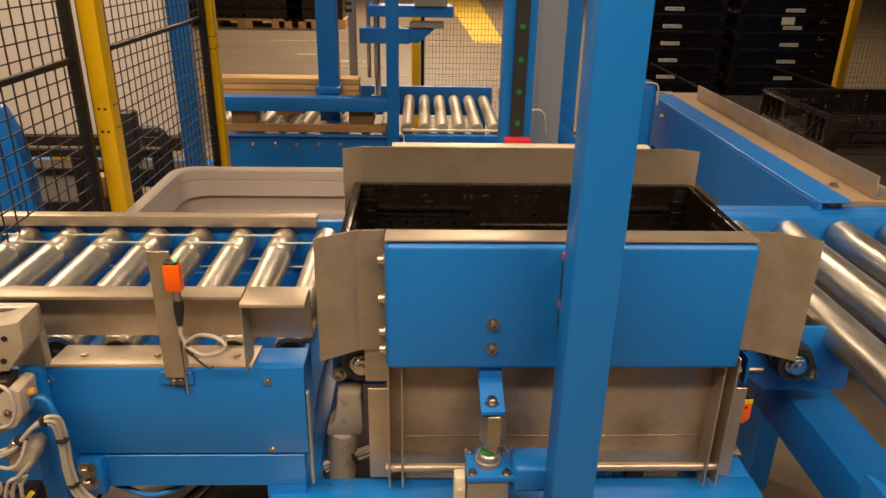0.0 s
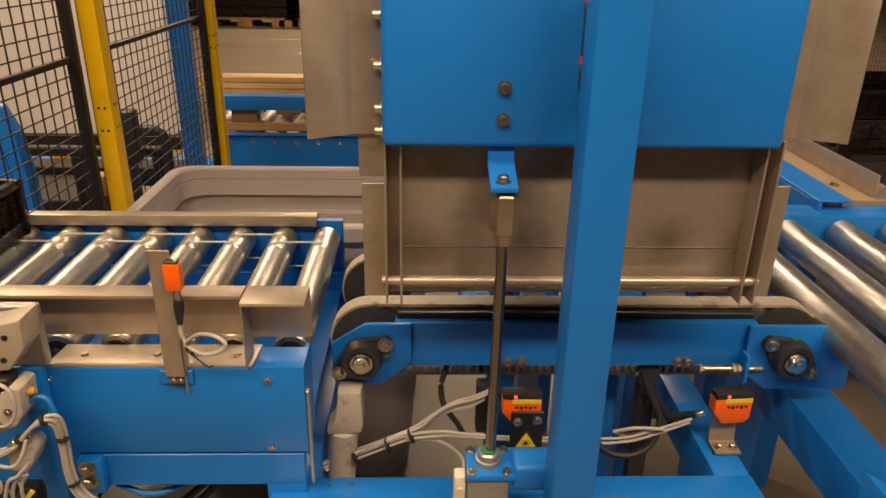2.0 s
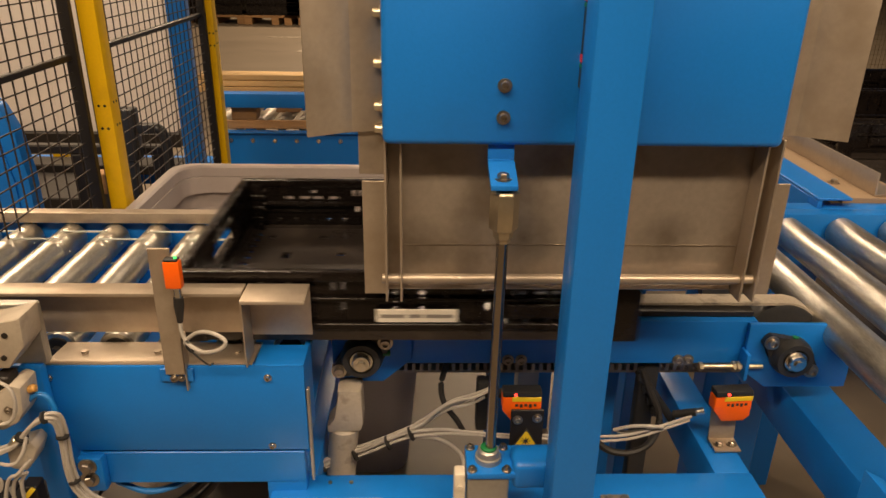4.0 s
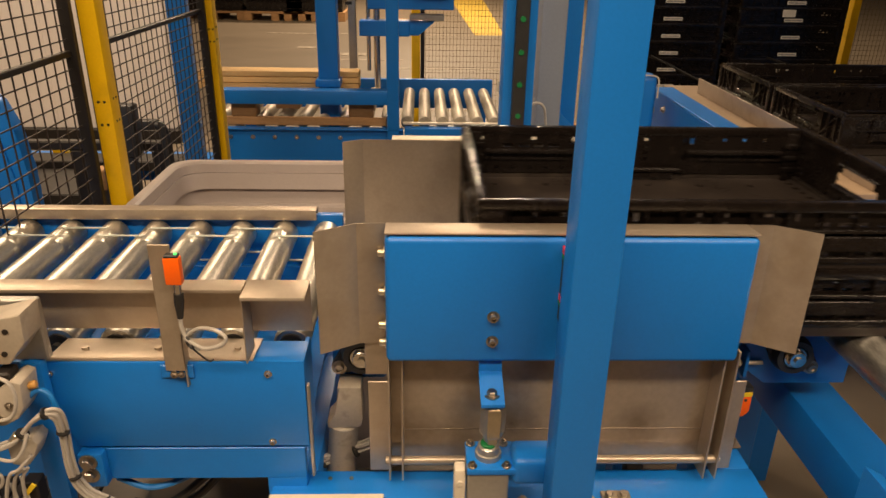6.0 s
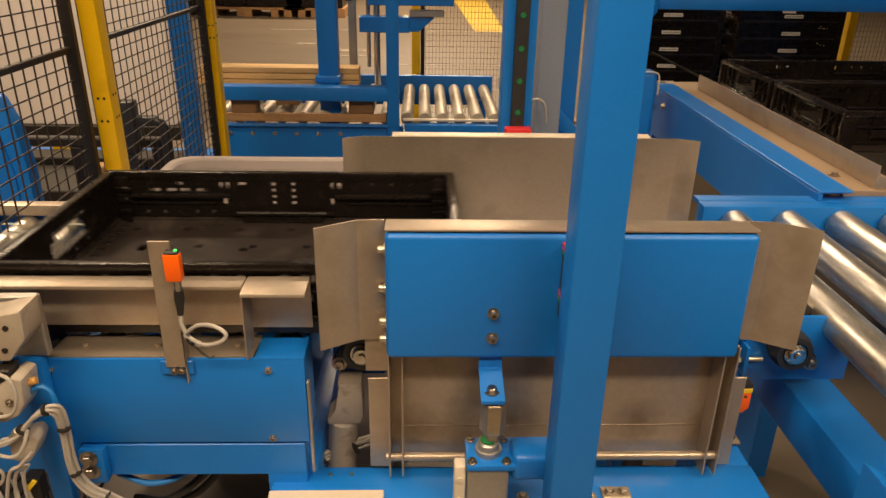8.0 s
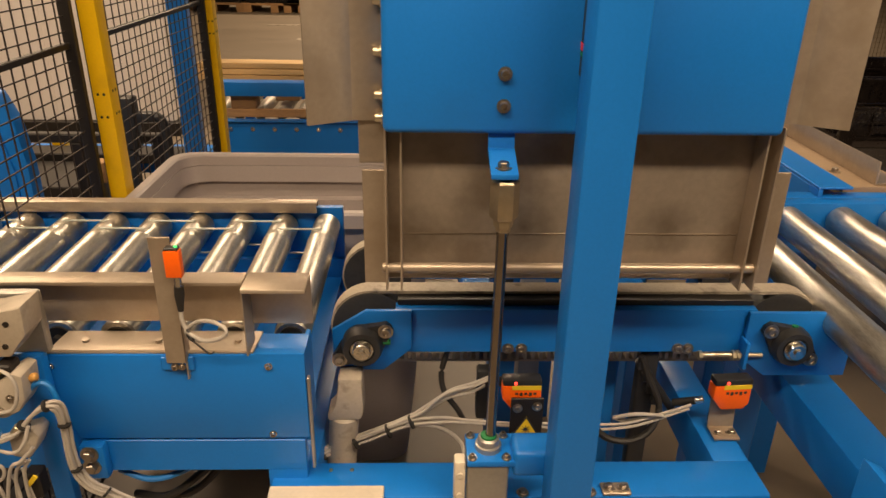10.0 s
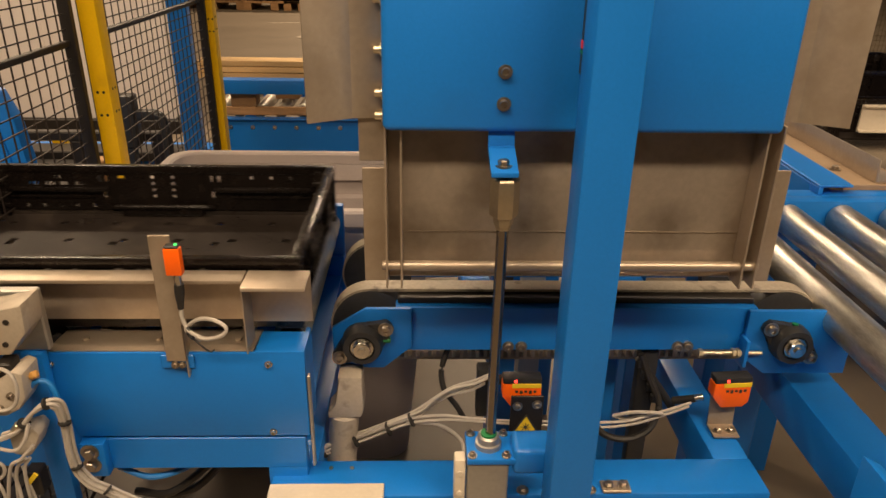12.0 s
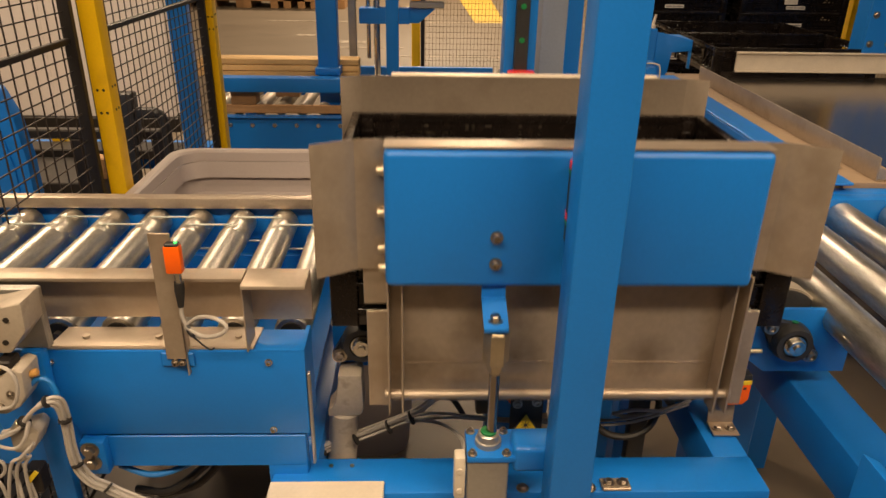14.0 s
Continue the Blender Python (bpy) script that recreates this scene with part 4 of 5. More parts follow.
tub_shell(((0.705, 0.018), (0.698, 0.0), (0.728, 0.0), (0.733, 0.004), (0.733, 0.022), (0.728, 0.027), (0.705, 0.030)), True)
part("rim", bm, TUB, tub, "rolled rim of the bin")

# ---------------------------------------------------------------- safety fence
FX = -0.90
fence = thing("safety_fence", (0, 0, 0), "wire mesh safety fence with yellow posts", "fence")
for y, w in ((0.765, 0.030), (1.72, 0.030)):
    bm = B()
    box(bm, FX - (0.001 if y < 1 else 0.012), FX + (0.037 if y < 1 else 0.014), y - 0.03, y + 0.016, 0, 2.2, 0.003, 2)
    p = part("post", bm, YELLOW, fence, "yellow painted steel post")
    bm = B()
    cyl(bm, (0, 0, 0), (0, 0.002, 0), 0.0032, 10)
    hole = part("fixing_hole", bm, BLACKPAINT, p)
    zs = (0.955, 0.905) if y < 1 else (1.0, 0.96)
    spots = [pose(FX + dx + (0.008 if y < 1 else -0.006), y - 0.0305, z) for z in zs for dx in (0.003, 0.016)] + [pose(FX + (0.0375 if y < 1 else 0.0145), y + dx, z + 0.005, 0, 0, 90) for z in zs for dx in (-0.012, 0.002)]
    hole.matrix_basis = spots[0]
    for m in spots[1:]:
        again(hole, m)
for ya, yb in ((-0.20, 0.715), (0.80, 1.668)):
    bm = B()
    for y in (ya, yb):
        box(bm, FX - 0.028, FX - 0.004, y - 0.009, y + 0.009, 0.12, 2.15, 0.002, 1)
    for z in (0.12, 1.055, 2.13):
        box(bm, FX - 0.028, FX - 0.014, ya, yb, z, z + 0.013, 0.002, 1)
    fr = part("panel_frame", bm, BLACKPAINT, fence, "black tubular panel frame")
    bm = B()
    y = ya + 0.04
    while y < yb:
        box(bm, FX - 0.0222, FX - 0.0198, y - 0.0012, y + 0.0012, 0.13, 2.13)
        y += 0.040
    z = 0.16
    while z < 2.12:
        box(bm, FX - 0.0195, FX - 0.0171, ya, yb, z - 0.0012, z + 0.0012)
        z += 0.030
    tagged(part("mesh", bm, WIRE, fr, "dark welded wire mesh"), kind="stuff")

# things behind the fence
bm = B()
box(bm, -5.5, -1.82, 3.95, 4.35, 0.09, 2.8, 0.004, 1)
for x in (-2.0, -2.6, -3.2, -3.8):
    box(bm, x - 0.004, x + 0.004, 3.944, 3.952, 0.09, 2.8)
wp = solid("cabinet_wall", bm, WALLWHITE, "tall pale panel wall behind the fence", "wall", kind="structure")
bm = B()
box(bm, -5.5, -1.80, 3.90, 4.35, 0.0, 0.09, 0.003, 1)
solid("baseboard", bm, BLACKPAINT, "dark plinth under the pale wall", "plinth", kind="structure")
bm = B()
box(bm, -1.245, -1.165, 2.30, 2.36, 0.0, 2.6, 0.004, 2)
solid("column", bm, BLUE, "blue steel column behind the wire fence", "column")
guard = thing("machine_guard", (0, 0, 0), "blue machine guard with a rounded shoulder behind the fence", "machine guard")
bm = B()
prism(bm, [(-1.60, 0.0), (-1.215, 0.0), (-1.212, 0.72), (-1.222, 0.83), (-1.25, 0.90), (-1.30, 0.945), (-1.38, 0.96), (-1.60, 0.96)], 0.98, 1.03, "y", 0.004)
part("shell", bm, BLUE, guard)
bm = B()
prism(bm, [(-1.60, 0.30), (-1.25, 0.30), (-1.245, 0.70), (-1.26, 0.80), (-1.33, 0.90), (-1.60, 0.915)], 0.974, 0.981, "y", 0.002)
part("door", bm, BLUE, guard)
bm = B()
box(bm, -1.205, -1.135, 1.52, 1.58, 0.60, 0.775, 0.008, 2)
box(bm, -1.185, -1.155, 1.53, 1.57, 0.0, 0.60, 0.004, 1)
box(bm, -1.136, -1.075, 1.535, 1.575, 0.690, 0.722, 0.006, 2)
sweep(bm, [(-1.10, 1.555, 0.706), (-1.066, 1.555, 0.702), (-1.052, 1.555, 0.67), (-1.048, 1.555, 0.58), (-1.048, 1.555, 0.0)], 0.017, 12)
solid("actuator", bm, IRON, "dark actuator arm on a stand behind the fence", "actuator")
gear = thing("pallet_lift", (0, 0, 0), "low dark machine frame behind the fence", "machine")
for nm, c, mt in (("bed", (-2.6, -1.15, 2.5, 2.62, 0.20, 0.31), BLUE), ("bed", (-2.4, -1.25, 2.36, 2.5, 0.29, 0.335), BLACKPAINT), ("block", (-1.62, -1.5, 2.05, 2.12, 0.30, 0.39), OLDWOOD),
                  ("marker_box", (-1.93, -1.86, 2.5, 2.55, 0.31, 0.38), YELLOW), ("foot", (-2.6, -2.4, 2.5, 2.62, 0, 0.20), BLUE), ("foot", (-1.4, -1.15, 2.4, 2.6, 0, 0.20), BLUE),
                  ("foot", (-1.95, -1.55, 2.0, 2.5, 0, 0.30), BLACKPAINT), ("rail", (-1.9, -1.08, 1.60, 1.64, 0.60, 0.632), BLACKPAINT), ("rail_post", (-1.4, -1.36, 1.60, 1.64, 0, 0.60), BLACKPAINT), ("rail_post", (-1.12, -1.08, 1.60, 1.64, 0, 0.60), BLACKPAINT)):
    bm = B()
    box(bm, *c, 0.005, 1)
    part(nm, bm, mt, gear)

# ---------------------------------------------------------------- pallet line in the background
far_line = thing("pallet_conveyor", (0, 0, 0), "blue pallet conveyor with rollers and bolted side plate", "conveyor")
bm = B()
box(bm, -1.0, -0.322, 2.0, 2.06, 0.682, 0.737, 0.003, 2)
part("cross_beam", bm, BLUE, far_line)
bm = B()
box(bm, -1.02, -0.26, 2.02, 2.04, 0.36, 0.582, 0.002, 1)
box(bm, -1.02, -0.26, 2.0, 2.04, 0.578, 0.584, 0.002, 1)
part("side_plate", bm, BLUE, far_line)
screws("screw", [(-0.955 + 0.088 * k, 2.02, 0.545) for k in range(6)], (0, -1, 0), far_line, 0.006, 0.008, mat=CHROME)
bm = B()
box(bm, -0.602, -0.522, 2.10, 2.18, 0, 2.6, 0.004, 2)
box(bm, -0.612, -0.512, 2.07, 2.20, 0.737, 0.765, 0.003, 2)
part("column", bm, BLUE, far_line)
bm = B()
box(bm, -0.324, -0.276, 2.0, 2.05, 0.0, 2.6, 0.003, 2)
part("column", bm, BLUE, far_line)
bm = B()
cyl(bm, (0, 2.06, 0), (0, 2.68, 0), 0.026, 18, 0.002)
fr = part("roller", bm, material("dull_zinc_roller", (0.42, 0.385, 0.32), 0.5, 0.55, 0.3, 9, 60, 0.03, (6, 1, 6), island=0.2), far_line)
fr.location = (-0.245, 0, 0.60)
for k in range(1, 6):
    again(fr, pose(-0.245 + 0.072 * k, 0, 0.60))
for k in range(1, 10):
    again(fr, pose(-0.245 - 0.085 * k, 0, 0.60))
bm = B()
box(bm, -1.1, 0.16, 2.70, 2.73, 0.52, 0.66, 0.002, 1)
part("far_rail", bm, BLUE, far_line)
bm = B()
box(bm, -0.262, 0.14, 2.03, 2.05, 0.598, 0.606, 0.001, 1)
part("white_strip", bm, CREAM, far_line, "cream sensor strip")
bm = B()
box(bm, -0.255, 0.13, 2.0, 2.04, 0.56, 0.59, 0.002, 1)
part("short_rail", bm, BLUE, far_line)
for x in (-1.05, 0.08):
    bm = B()
    box(bm, x, x + 0.05, 2.66, 2.70, 0, 0.55, 0.003, 1)
    part("leg", bm, BLUE, far_line)
# timber on the line
stack = thing("timber_pallet", (-0.75, 2.42, 0.628), "pale new timber pallet on the conveyor", "pallet")
for k in range(3):
    bm = B()
    box(bm, -0.35, 0.305, -0.27 + 0.004 * k, -0.17, 0.085 + 0.0245 * k, 0.107 + 0.0245 * k, 0.002, 1)
    part("board", bm, WOOD, stack)
bm = B()
box(bm, -0.05, 0.05, -0.376, -0.30, -0.006, 0.084, 0.003, 1)
bm2 = B()
box(bm2, -0.28, 0.42, -0.376, -0.363, -0.040, -0.006, 0.002, 1)
part("bottom_board", bm2, OLDWOOD, stack, "worn brown bottom board")
blk = part("block", bm, OLDWOOD, stack, "brown chipboard block")
blk.location = (-0.15, 0, 0)
again(blk, pose(0.32, 0, 0))
again(blk, pose(0.0, 0.15, 0))

head = thing("gripper_head", (0, 0, 0.035), "blue pallet gripper head with guide rods", "gripper")
bm = B()
box(bm, -0.42, -0.05, 2.4, 2.55, 0.975, 1.02, 0.003, 1)
box(bm, -0.46, -0.24, 2.42, 2.50, 0.86, 0.925, 0.003, 1)
prism(bm, [(-0.24, 0.865), (-0.20, 0.865), (-0.13, 0.925), (-0.24, 0.925)], 2.42, 2.5, "y", 0.002)
part("bracket", bm, BLUE, head)
bm = B()
box(bm, -0.24, -0.09, 2.40, 2.46, 0.93, 0.955, 0.003, 1)
box(bm, -0.22, -0.08, 2.38, 2.42, 1.02, 1.06, 0.003, 1)
part("slide", bm, ALU, head)
bm = B()
cyl(bm, (-0.385, 2.45, 0.63), (-0.385, 2.45, 1.6), 0.014, 16)
cyl(bm, (-0.425, 2.50, 0.70), (-0.425, 2.50, 1.6), 0.009, 16)
part("guide_rod", bm, CHROME, head)
bm = B()
box(bm, -0.52, -0.485, 2.55, 2.60, 0.62, 1.7, 0.003, 1)
part("grey_mast", bm, ALU, head)
bm = B()
for k in range(8):
    box(bm, -0.53, -0.50, 2.545, 2.551, 0.98 + 0.03 * k, 0.993 + 0.03 * k)
part("rack_teeth", bm, BLACKPAINT, head)

back_fence = thing("safety_fence", (0, 0, 0), "wire mesh fence with a yellow post behind the pallet line", "fence")
bm = B()
box(bm, -0.245, -0.195, 3.4, 3.46, 0, 0.93, 0.004, 1)
part("post", bm, YELLOW, back_fence, "yellow painted post")
bm = B()
box(bm, -0.193, -0.17, 3.42, 3.45, 0.0, 2.2, 0.003, 1)
part("panel_frame", bm, BLACKPAINT, back_fence)
bm = B()
for k in range(58):
    x = -0.165 + 0.020 * k
    box(bm, x, x + 0.0018, 3.43, 3.432, 0.1, 2.2)
for k in range(66):
    box(bm, -0.17, 1.0, 3.434, 3.436, 0.12 + 0.032 * k, 0.1218 + 0.032 * k)
tagged(part("mesh", bm, FINEWIRE, back_fence), kind="stuff")
bm = B()
box(bm, 0.26, 0.33, 3.41, 3.415, 0.46, 0.53, 0.001, 1)
part("tag", bm, LABEL, back_fence, "white tag on the mesh")

right_fence = thing("safety_fence", (0, 0, 0), "wire mesh fence with a yellow post beside the crate stacks", "fence")
bm = B()
box(bm, 2.555, 2.605, 3.88, 3.94, 0, 2.2, 0.004, 1)
part("post", bm, YELLOW, right_fence, "yellow painted post")
bm = B()
for k in range(70):
    box(bm, 2.62 + 0.025 * k, 2.622 + 0.025 * k, 3.90, 3.902, 0.1, 2.2)
for k in range(66):
    box(bm, 2.61, 4.4, 3.904, 3.906, 0.12 + 0.032 * k, 0.1218 + 0.032 * k)
tagged(part("mesh", bm, FINEWIRE, right_fence), kind="stuff")

side_frame = thing("machine_column", (0, 0, 0), "grey-blue machine column with brackets beside the lift", "column")
bm = B()
box(bm, 0.064, 0.118, 0.72, 0.80, 0, 2.6, 0.004, 2)
part("grey_column", bm, material("grey_blue_paint", (0.24, 0.275, 0.34), 0.4, 0.1, 0.1, 5, 200, 0.04), side_frame, "grey-blue column")
bm = B()
box(bm, 0.128, 0.181, 0.86, 0.93, 0, 2.6, 0.004, 2)
box(bm, 0.119, 0.24, 0.80, 0.86, 0.80, 0.84, 0.003, 1)
prism(bm, [(0.11, 0.95), (0.24, 0.82), (0.24, 0.79), (0.11, 0.90)], 0.80, 0.83, "y", 0.002)
part("blue_column", bm, BLUE, side_frame)
bm = B()
box(bm, 0.43, 0.592, 1.52, 1.60, 0.0, 0.893, 0.02, 3)
part("gear_box", bm, BLUE, side_frame)
bm = B()
sweep(bm, [(0.52, 1.515, 0.894), (0.575, 1.515, 0.892), (0.590, 1.515, 0.878), (0.592, 1.515, 0.84), (0.592, 1.515, 0.82)], 0.0025)
part("edge_trim", bm, CREAM, side_frame, "pale rubber edge trim")
bm = B()
sweep(bm, [(0.03, 0.70, 0.93), (0.05, 0.69, 0.97), (0.075, 0.69, 0.965), (0.085, 0.70, 0.92)], 0.003)
part("cable", bm, CABLE, side_frame, "thin grey cable")

# dark pallet loads far back
for x0, n in ((-3.6, 2), (-1.95, 1), (0.2, 0)):
    if not n:
        continue
    for k in range(n):
        x = x0 + 1.0 * k
        ld = thing("pallet_load", (x, 12.0, 0), "dark wrapped load of stacked crates on a pallet", "pallet load", "dark pallet loads")
        bm = B()
        box(bm, -0.46, 0.46, -0.4, 0.4, 0.0, 0.155, 0.01, 1)
        box(bm, -0.40, 0.40, -0.41, 0.41, 0.04, 0.05)
        cr = part("crate_layer", bm, BLACK, ld)
        cr.location.z = 0.148
        for j in range(1, 6):
            again(cr, pose(0, 0, 0.148 + 0.157 * j))
        bm = B()
        box(bm, -0.5, 0.5, -0.42, 0.42, 0.11, 0.145, 0.003, 1)
        for bx in (-0.44, 0.0, 0.44):
            box(bm, bx - 0.06, bx + 0.06, -0.42, 0.42, 0, 0.11, 0.003, 1)
        part("pallet_base", bm, OLDWOOD, ld)

# ---------------------------------------------------------------- sensors and cables under the transfer
def scanner(x, y, z, rz, name_label):
    s = thing("laser_sensor", (0, 0, 0), name_label, "sensor", "orange sensors under the belts")
    s.matrix_world = pose(x, y, z, 0, 0, rz) @ Matrix.Scale(0.86, 4)
    bm = B()
    prism(bm, [(-0.034, 0.0), (0.034, 0.0), (0.034, -0.040), (0.024, -0.050), (-0.016, -0.050), (-0.034, -0.026)], -0.012, 0.012, "y", 0.0025)
    part("housing", bm, ORANGE, s)
    bm = B()
    box(bm, -0.034, 0.034, -0.0125, 0.0125, 0.0005, 0.012, 0.003, 2)
    part("cap", bm, IRON, s, "dark sensor cap")
    bm = B()
    box(bm, -0.018, 0.033, -0.0135, -0.0123, -0.007, 0.002, 0.0005, 1)
    part("warning_strip", bm, YTAPE, s, "yellow laser strip")
    bm = B()
    cyl(bm, (-0.012, -0.0125, 0.007), (-0.012, -0.0145, 0.007), 0.0028, 10)
    part("indicator", bm, REDGLOW, s, "glowing red indicator")
    bm = B()
    for k in range(5):
        box(bm, -0.012 + 0.008 * k, -0.007 + 0.008 * k, -0.0128, -0.0118, -0.017 - 0.002 * (k % 2), -0.0125)
    part("print_bar", bm, INK, s, "unreadable dark print")
    return s


scanner(-0.036, 0.055, 0.676, 0, "orange laser sensor with yellow strip on a black bracket")
scanner(0.282, 0.055, 0.676, 4, "orange laser sensor on a small steel stand")
sign = thing("warning_plate", (0, 0, 0), "black bracket with a yellow laser warning triangle", "warning sign")
bm = B()
box(bm, -0.053, -0.004, 0.034, 0.038, 0.560, 0.662, 0.001, 1)
part("bracket", bm, BLACKPAINT, sign)
bm = B()
prism(bm, [(-0.049, 0.596), (-0.009, 0.596), (-0.029, 0.630)], 0.0322, 0.034, "y", 0.0004)
tri = part("triangle", bm, YTAPE, sign, "yellow warning triangle")
bm = B()
for a, b in (((-0.049, 0.596), (-0.009, 0.596)), ((-0.009, 0.596), (-0.029, 0.630)), ((-0.029, 0.630), (-0.049, 0.596))):
    cyl(bm, (a[0], 0.0318, a[1]), (b[0], 0.0318, b[1]), 0.0011, 6)
cyl(bm, (-0.029, 0.0322, 0.608), (-0.029, 0.0312, 0.608), 0.0028, 12)
for k in range(8):
    a = math.pi / 4 * k
    cyl(bm, (-0.029, 0.0318, 0.608), (-0.029 + 0.007 * math.cos(a), 0.0318, 0.608 + 0.007 * math.sin(a)), 0.0006, 5)
part("burst_mark", bm, INK, tri, "black laser burst mark")
screws("screw", [(x, 0.034, z) for x, z in ((-0.043, 0.645), (-0.014, 0.648))], (0, -1, 0), sign, 0.005, 0.005)
stand = thing("sensor_stand", (0, 0, 0), "small bent steel stand under the orange sensor", "stand")
bm = B()
folded(bm, [(0.030, 0.588), (0.062, 0.588), (0.070, 0.66)], 0.262, 0.302, "x", 0.003)
part("plate", bm, STEEL, stand)
screws("bolt", [(x, 0.045, 0.590) for x in (0.272, 0.292)], (0, 0, 1), stand, 0.005, 0.004, True)

wires = thing("cable_bundle", (0, 0, 0), "bundle of grey cables tied along the frame", "cables")
rnd = random.Random(4)
for k in range(6):
    o = Vector(((k % 3 - 1) * 0.002, (k // 3) * 0.006, (k % 3 - 1) * 0.0068))
    bm = B()
    pts = [(-0.42, 0.04, 0.520), (-0.345, 0.045, 0.549), (-0.311, 0.05, 0.562), (-0.268, 0.05, 0.580), (-0.208, 0.05, 0.608)]
    if k < 2:
        pts += [(-0.156, 0.05, 0.615), (-0.113, 0.05, 0.612), (-0.05, 0.05, 0.606), (0.0, 0.05, 0.604), (0.086, 0.05, 0.601), (0.13, 0.05, 0.603), (0.163, 0.05, 0.613), (0.225, 0.05, 0.640)]
    else:
        pts += [(-0.185, 0.05, 0.622), (-0.165, 0.05, 0.640), (-0.14, 0.05, 0.657), (-0.107, 0.055, 0.664), (-0.07, 0.09, 0.66)]
    sweep(bm, [Vector(p) + o + Vector((0, 0, rnd.uniform(-.002, .002))) for p in pts], 0.0024)
    part("cable", bm, CABLE, wires, "grey cable")
bm = B()
sweep(bm, [(-0.21, 0.05, 0.604), (-0.16, 0.055, 0.595), (-0.125, 0.05, 0.57), (-0.12, 0.03, 0.545), (-0.12, 0.0, 0.50)], 0.003)
part("cable", bm, CABLE, wires, "grey cable")
bm = B()
sweep(bm, [(0.11, 0.055, 0.611), (0.14, 0.045, 0.625), (0.18, 0.045, 0.622), (0.17, 0.06, 0.606), (0.13, 0.06, 0.602), (0.11, 0.055, 0.611)], 0.0029)
part("cable", bm, CABLE, wires, "grey cable loop")
bm = B()
sweep(bm, [(-0.145, 0.11, 0.70), (-0.155, 0.10, 0.665), (-0.15, 0.09, 0.635), (-0.13, 0.08, 0.61), (-0.12, 0.08, 0.59)], 0.0045)
part("hose", bm, RUBBER, wires, "black hose")
bm = B()
sweep(bm, [(0.02, 0.06, 0.64), (0.073, 0.050, 0.603), (0.102, 0.045, 0.580), (0.138, 0.045, 0.575), (0.167, 0.050, 0.590), (0.184, 0.070, 0.621), (0.165, 0.085, 0.667), (0.152, 0.09, 0.70)], 0.0055)
part("hose", bm, RUBBER, wires, "black hose")
for x, z in ((-0.335, 0.553), (-0.285, 0.573), (-0.235, 0.594), (-0.20, 0.611)):
    bm = B()
    lathe(bm, (x - 0.002, 0.047, z - 0.001), (x + 0.002, 0.047, z + 0.001), [(0, 0.0112), (0.0022, 0.0112)], 14)
    part("cable_tie", bm, RUBBER, wires, "black cable tie")
clutter = thing("valve_block", (0, 0, 0), "dark valve block and plugs under the transfer belts", "valve")
bm = B()
box(bm, -0.10, -0.075, 0.085, 0.11, 0.586, 0.675, 0.004, 2)
part("body", bm, IRON, clutter)
bm = B()
cyl(bm, (-0.088, 0.08, 0.66), (-0.03, 0.09, 0.655), 0.008, 14)
part("plug", bm, RUBBER, clutter)
manifold = thing("sensor_mount", (0, 0, 0), "dark clamped sensor mount under the transfer belts", "mount")
bm = B()
box(bm, 0.155, 0.185, 0.10, 0.125, 0.0, 0.70, 0.005, 2)
part("clamp_post", bm, IRON, manifold)
bm = B()
for k in range(4):
    box(bm, 0.148 + 0.01 * k, 0.162 + 0.01 * k, 0.088, 0.10, 0.675 - 0.022 * k, 0.690 - 0.022 * k, 0.002, 1)
cyl(bm, (0.150, 0.094, 0.69), (0.215, 0.094, 0.598), 0.0065, 14)
part("hinge", bm, IRON, manifold)
bm = B()
cyl(bm, (0.205, 0.07, 0.628), (0.232, 0.055, 0.643), 0.006, 12)
part("plug", bm, RUBBER, manifold)
bm = B()
cyl(bm, (0.232, 0.055, 0.643), (0.243, 0.052, 0.648), 0.0055, 12)
part("plug_nut", bm, CHROME, manifold)

# ---------------------------------------------------------------- pneumatics beside the infeed
air = thing("valve_unit", (-0.013, 0, 0), "cream air valve unit with grey hoses and yellow labels", "valve unit")
bm = B()
prism(bm, [(-0.80, 0.868), (-0.675, 0.880), (-0.634, 0.891), (-0.636, 0.853), (-0.660, 0.823), (-0.80, 0.823)], -0.105, -0.062, "y", 0.002)
part("bracket_block", bm, material("pale_cast_block", (0.43, 0.375, 0.30), 0.45, 0.2, 0.10, 25, 200, 0.05, dirt=(0.34, 0.29, 0.23)), air, "grey aluminium bracket block")
bm = B()
box(bm, -0.75, -0.640, -0.058, -0.046, 0.80, 0.885, 0.002, 1)
part("mount_plate", bm, ALU, air)
bm = B()
cyl(bm, (0, 0, 0), (0, -0.0015, 0), 0.0035, 12)
hc = part("hole_cap", bm, BLACKPAINT, air)
hc.location = (-0.655, -0.105, 0.868)
for x, z in ((-0.662, 0.838), (-0.70, 0.845)):
    again(hc, pose(x, -0.105, z))
bm = B()
prism(bm, [(-0.710, 0.776), (-0.674, 0.796), (-0.656, 0.808), (-0.645, 0.804), (-0.648, 0.770), (-0.658, 0.754), (-0.676, 0.744), (-0.710, 0.744)], -0.118, -0.078, "y", 0.003)
part("valve_body", bm, VALVE, air, "grey-cream valve body")
bm = B()
prism(bm, [(-0.684, 0.712), (-0.652, 0.722), (-0.646, 0.712), (-0.656, 0.690), (-0.665, 0.678), (-0.684, 0.682)], -0.113, -0.082, "y", 0.003)
part("valve_body", bm, VALVE, air, "grey-cream valve body")
bm = B()
cyl(bm, (0, 0, 0), (0, -0.02, 0), 0.0065, 16, 0.0015)
